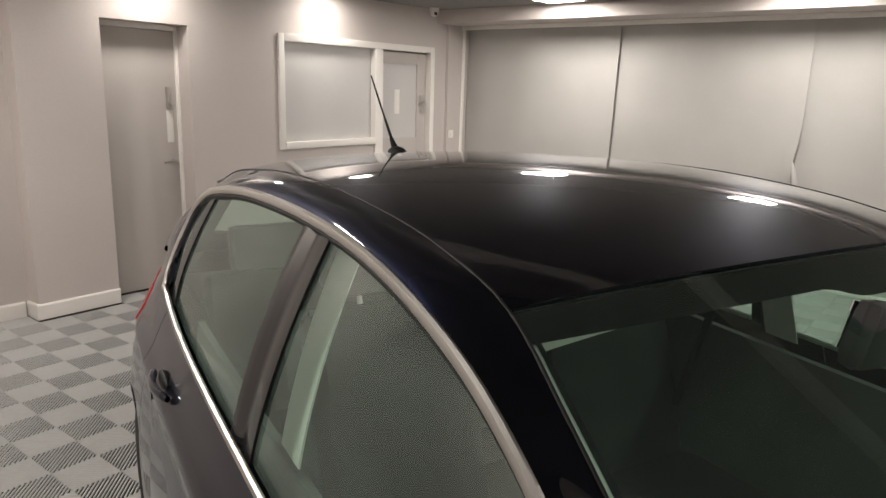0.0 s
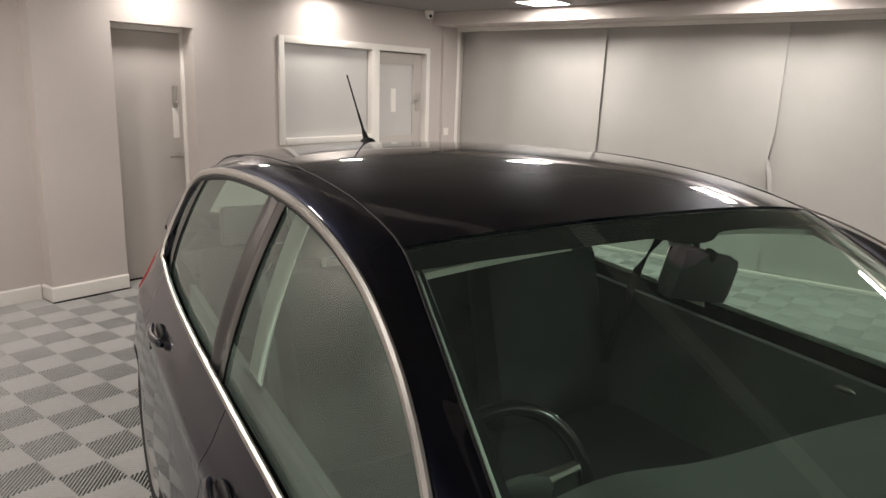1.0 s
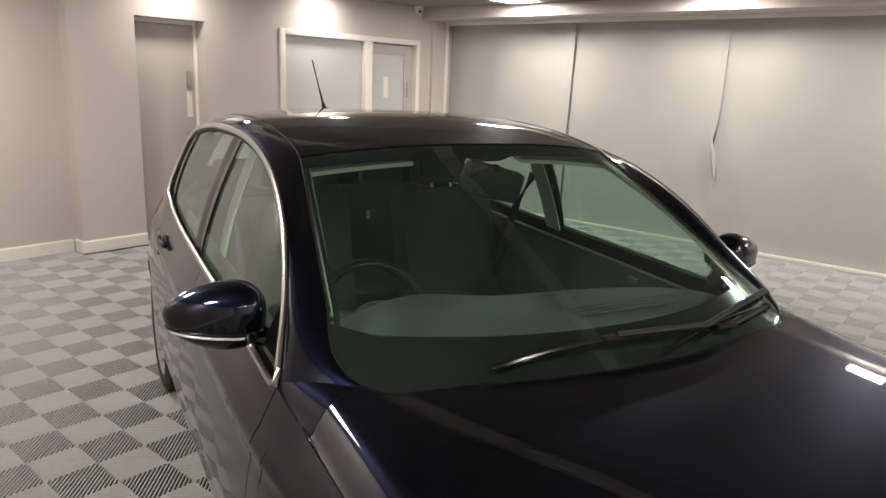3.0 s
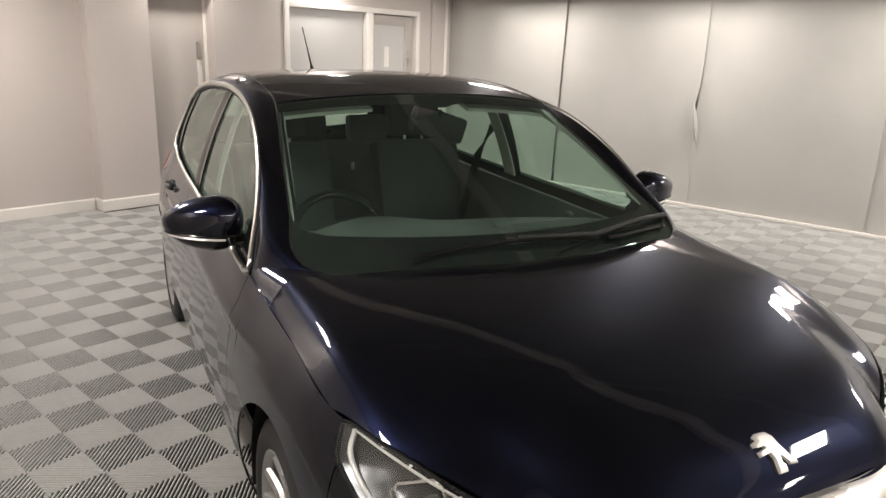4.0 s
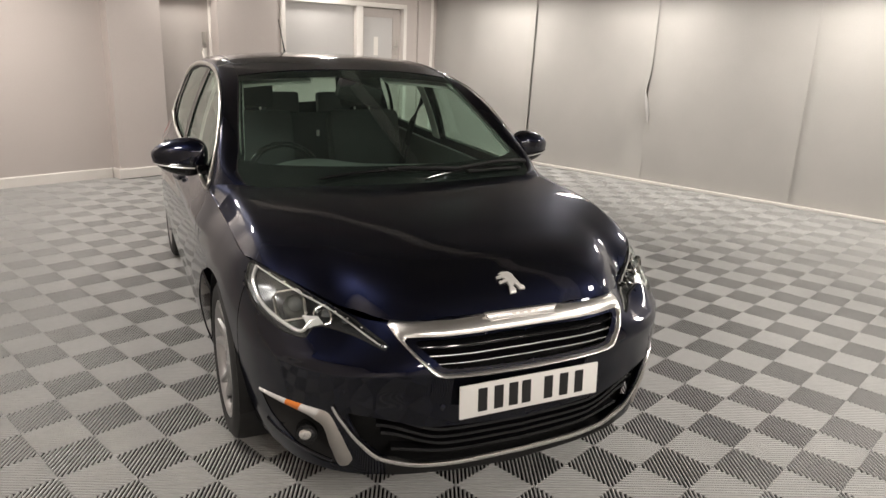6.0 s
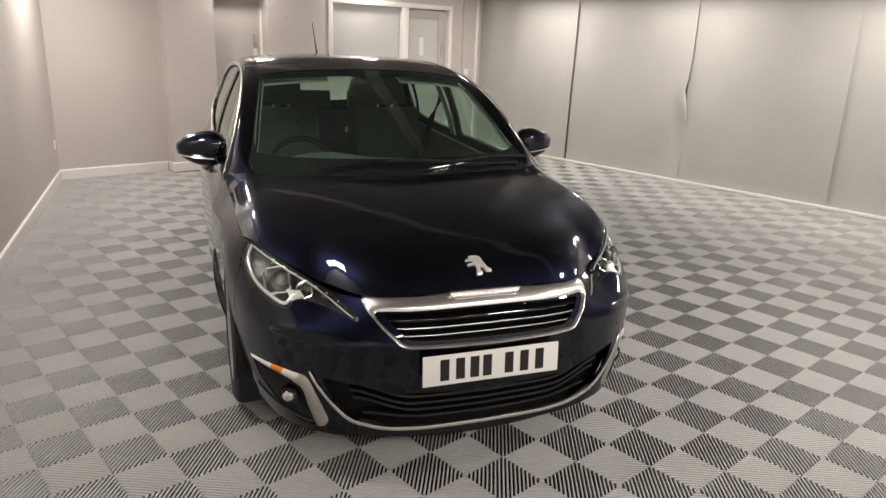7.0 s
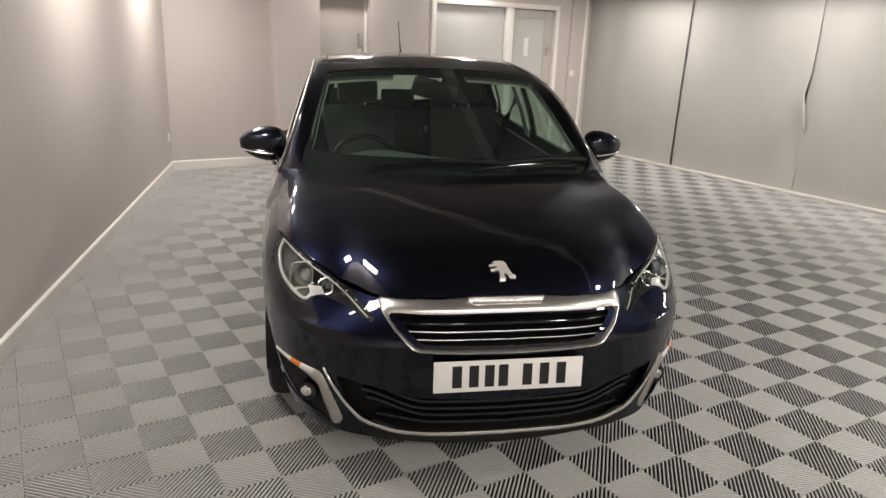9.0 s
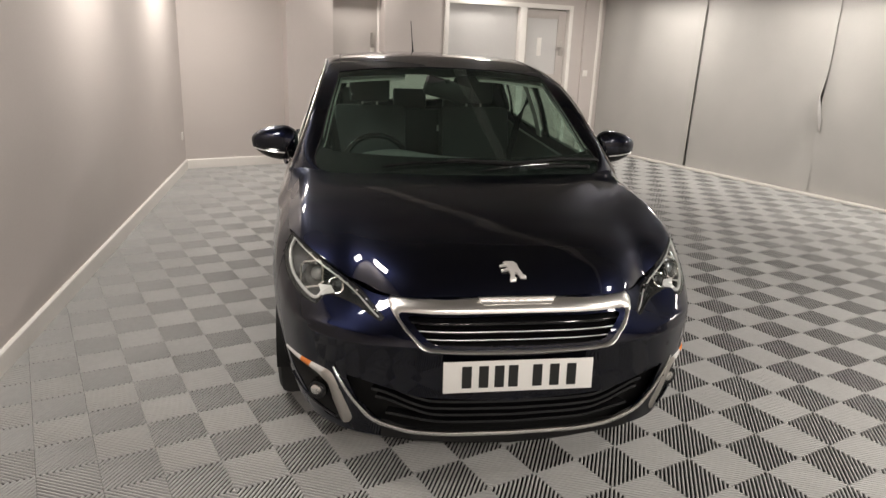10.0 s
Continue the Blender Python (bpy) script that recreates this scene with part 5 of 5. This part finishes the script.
s = Shape().box(0.178, 0.200, 3.30, 3.304, 0.865, 0.91, 0.001)
s.make("seat_tag", PLATE, bench, "small white tag")
for g in (1, -1):
    s = Shape()
    s.sheet(lambda u, v: np.array((0.775 - 0.05 * v, 1.38 + 1.85 * u, 0.42 + (belt(1.38 + 1.85 * u)[2] - 0.44) * v)), steps(0, 1, 20), steps(0, 1, 6), 0.02, None, False, g)
    card = s.make("door_card", DASH, car, "dark door lining")
    Shape().ball(Matrix.Translation((0.715 * g, 1.86, 0.87)) @ Matrix.Diagonal((0.012, 0.035, 0.014, 1))).make("door_pull", SATIN, card, "bright door pull")
    # pale linings on the pillars
    s = Shape()
    s.sheet(lambda u, v: (screen(0.962, 0.246 + 0.71 * u) - np.array((0.0, -0.012, 0.012))) * (1 - v) + (dlo_top(screen(0.962, 0.246 + 0.71 * u)[1] + 0.22 + 0.08 * (1 - u)) - np.array((0.062, 0, 0.020))) * v, steps(0, 1, 20), steps(0, 1, 6), 0.004, None, True, g)
    s.make("pillar_lining", PALE, car, "pale pillar lining")
    s = Shape()
    s.sheet(lambda u, v: side_glass(2.36 + 0.10 * u + 0.04 * v, v, -0.075), steps(0, 1, 4), steps(0.02, 1, 12), 0.004, None, False, g)
    s.make("pillar_lining", PALE, car, "pale pillar lining")
    s = Shape().tube([(0.665 * g, 2.50, 1.20), (0.62 * g, 2.56, 1.05), (0.56 * g, 2.62, 0.70)], 0.022, 8, False, 0.15)
    s.make("seat_belt", MATT, car, "black seat belt")
Shape().box(-0.72, 0.72, 1.30, 3.5, 0.30, 0.36).make("cabin_floor", FABRIC, car)
Shape().box(-0.62, 0.62, 3.70, 4.05, 0.86, 0.90, 0.01).make("parcel_shelf", FABRIC, car, "dark parcel shelf")
for x in (-0.40, 0.40):
    s = Shape()
    s.sheet(lambda u, v: np.array((x - 0.19 + 0.38 * u, 1.93 + 0.13 * v, 1.345 + 0.03 * v - 0.05 * (2 * abs(x + (u - 0.5) * 0.38)) ** 2 * 0.5)), steps(0, 1, 8), steps(0, 1, 4), 0.014)
    s.make("sun_visor", PALE, car, "pale sun visor")


# ---- the floor: square plastic tiles of diagonal ribs, turned from tile to tile ----
TILE, RIBS = 0.2023, 19
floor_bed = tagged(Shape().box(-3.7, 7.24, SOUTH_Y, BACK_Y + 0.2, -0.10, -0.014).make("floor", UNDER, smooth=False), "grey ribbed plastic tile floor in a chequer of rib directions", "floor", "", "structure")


def tile_mesh(turn, x0=0.0, y0=0.0):
    """Ribs along one diagonal of a square tile, each cut to the square, with bevelled flanks."""
    verts, faces = [], []
    h, pitch = TILE / 2 - 0.0008, TILE * math.sqrt(2) / RIBS
    for i in range(RIBS):
        mid = (i - (RIBS - 1) / 2) * pitch
        rows = []
        for off, z in ((-0.275, -0.0135), (-0.262, -0.0068), (-0.205, -0.0020), (-0.12, 0.0), (0.12, 0.0), (0.205, -0.0020), (0.262, -0.0068), (0.275, -0.0135)):
            c = mid + off * pitch
            reach = max(math.sqrt(2) * h - abs(c), 0.0)
            rows.append((c, reach, z))
        o = len(verts)
        for c, reach, z in rows:
            for sg in (-1, 1):
                a, q = sg * reach, c
                x, y = (a - q) / math.sqrt(2), (a + q) / math.sqrt(2)
                if turn:
                    x, y = -y, x
                verts.append((x + x0, y + y0, z))
        faces += [(o + 2 * k, o + 2 * k + 1, o + 2 * k + 3, o + 2 * k + 2)[::-1] for k in range(7)]
        faces += [tuple(o + 2 * k for k in range(8))[::-1], tuple(o + 2 * k + 1 for k in range(8))]
    return verts, faces


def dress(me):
    """Light rib tops, shade painted low in the grooves: nine faces a rib, the first and seventh being its flanks."""
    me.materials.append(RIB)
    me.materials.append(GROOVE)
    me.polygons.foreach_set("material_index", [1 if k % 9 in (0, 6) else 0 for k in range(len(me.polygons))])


shared = []
for turn in (0, 1):
    me = bpy.data.meshes.new("floor_tile")
    v, f = tile_mesh(turn)
    me.from_pydata(v, [], f)
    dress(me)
    shared.append(me)
rest = Shape()
count = 0
for i in range(-18, 36):
    for j in range(-31, 26):
        x, y = (i + 0.5) * TILE, (j + 0.5) * TILE
        if x < LEAN_X(y) - 0.18 or x > 7.16 or y > BACK_Y + 0.02 or (y > WALL_Y + 0.02 and x > 2.3 and not 2.8 < x < 3.5):
            continue
        turn = (i + j + 1) % 2
        if -1.9 < x < 2.3 and -2.75 < y < 0.25 and count < 300:
            ob = new("floor_tile", shared[turn])
            ob.location = (x, y, 0)
            ob.parent = floor_bed
            count += 1
        else:
            rest.add(*tile_mesh(turn, x, y))
me = bpy.data.meshes.new("floor_tiles")
me.from_pydata(rest.v, [], rest.f)
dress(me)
ob = new("floor_tiles", me)
ob.parent = floor_bed
tagged(ob, kind="stuff")
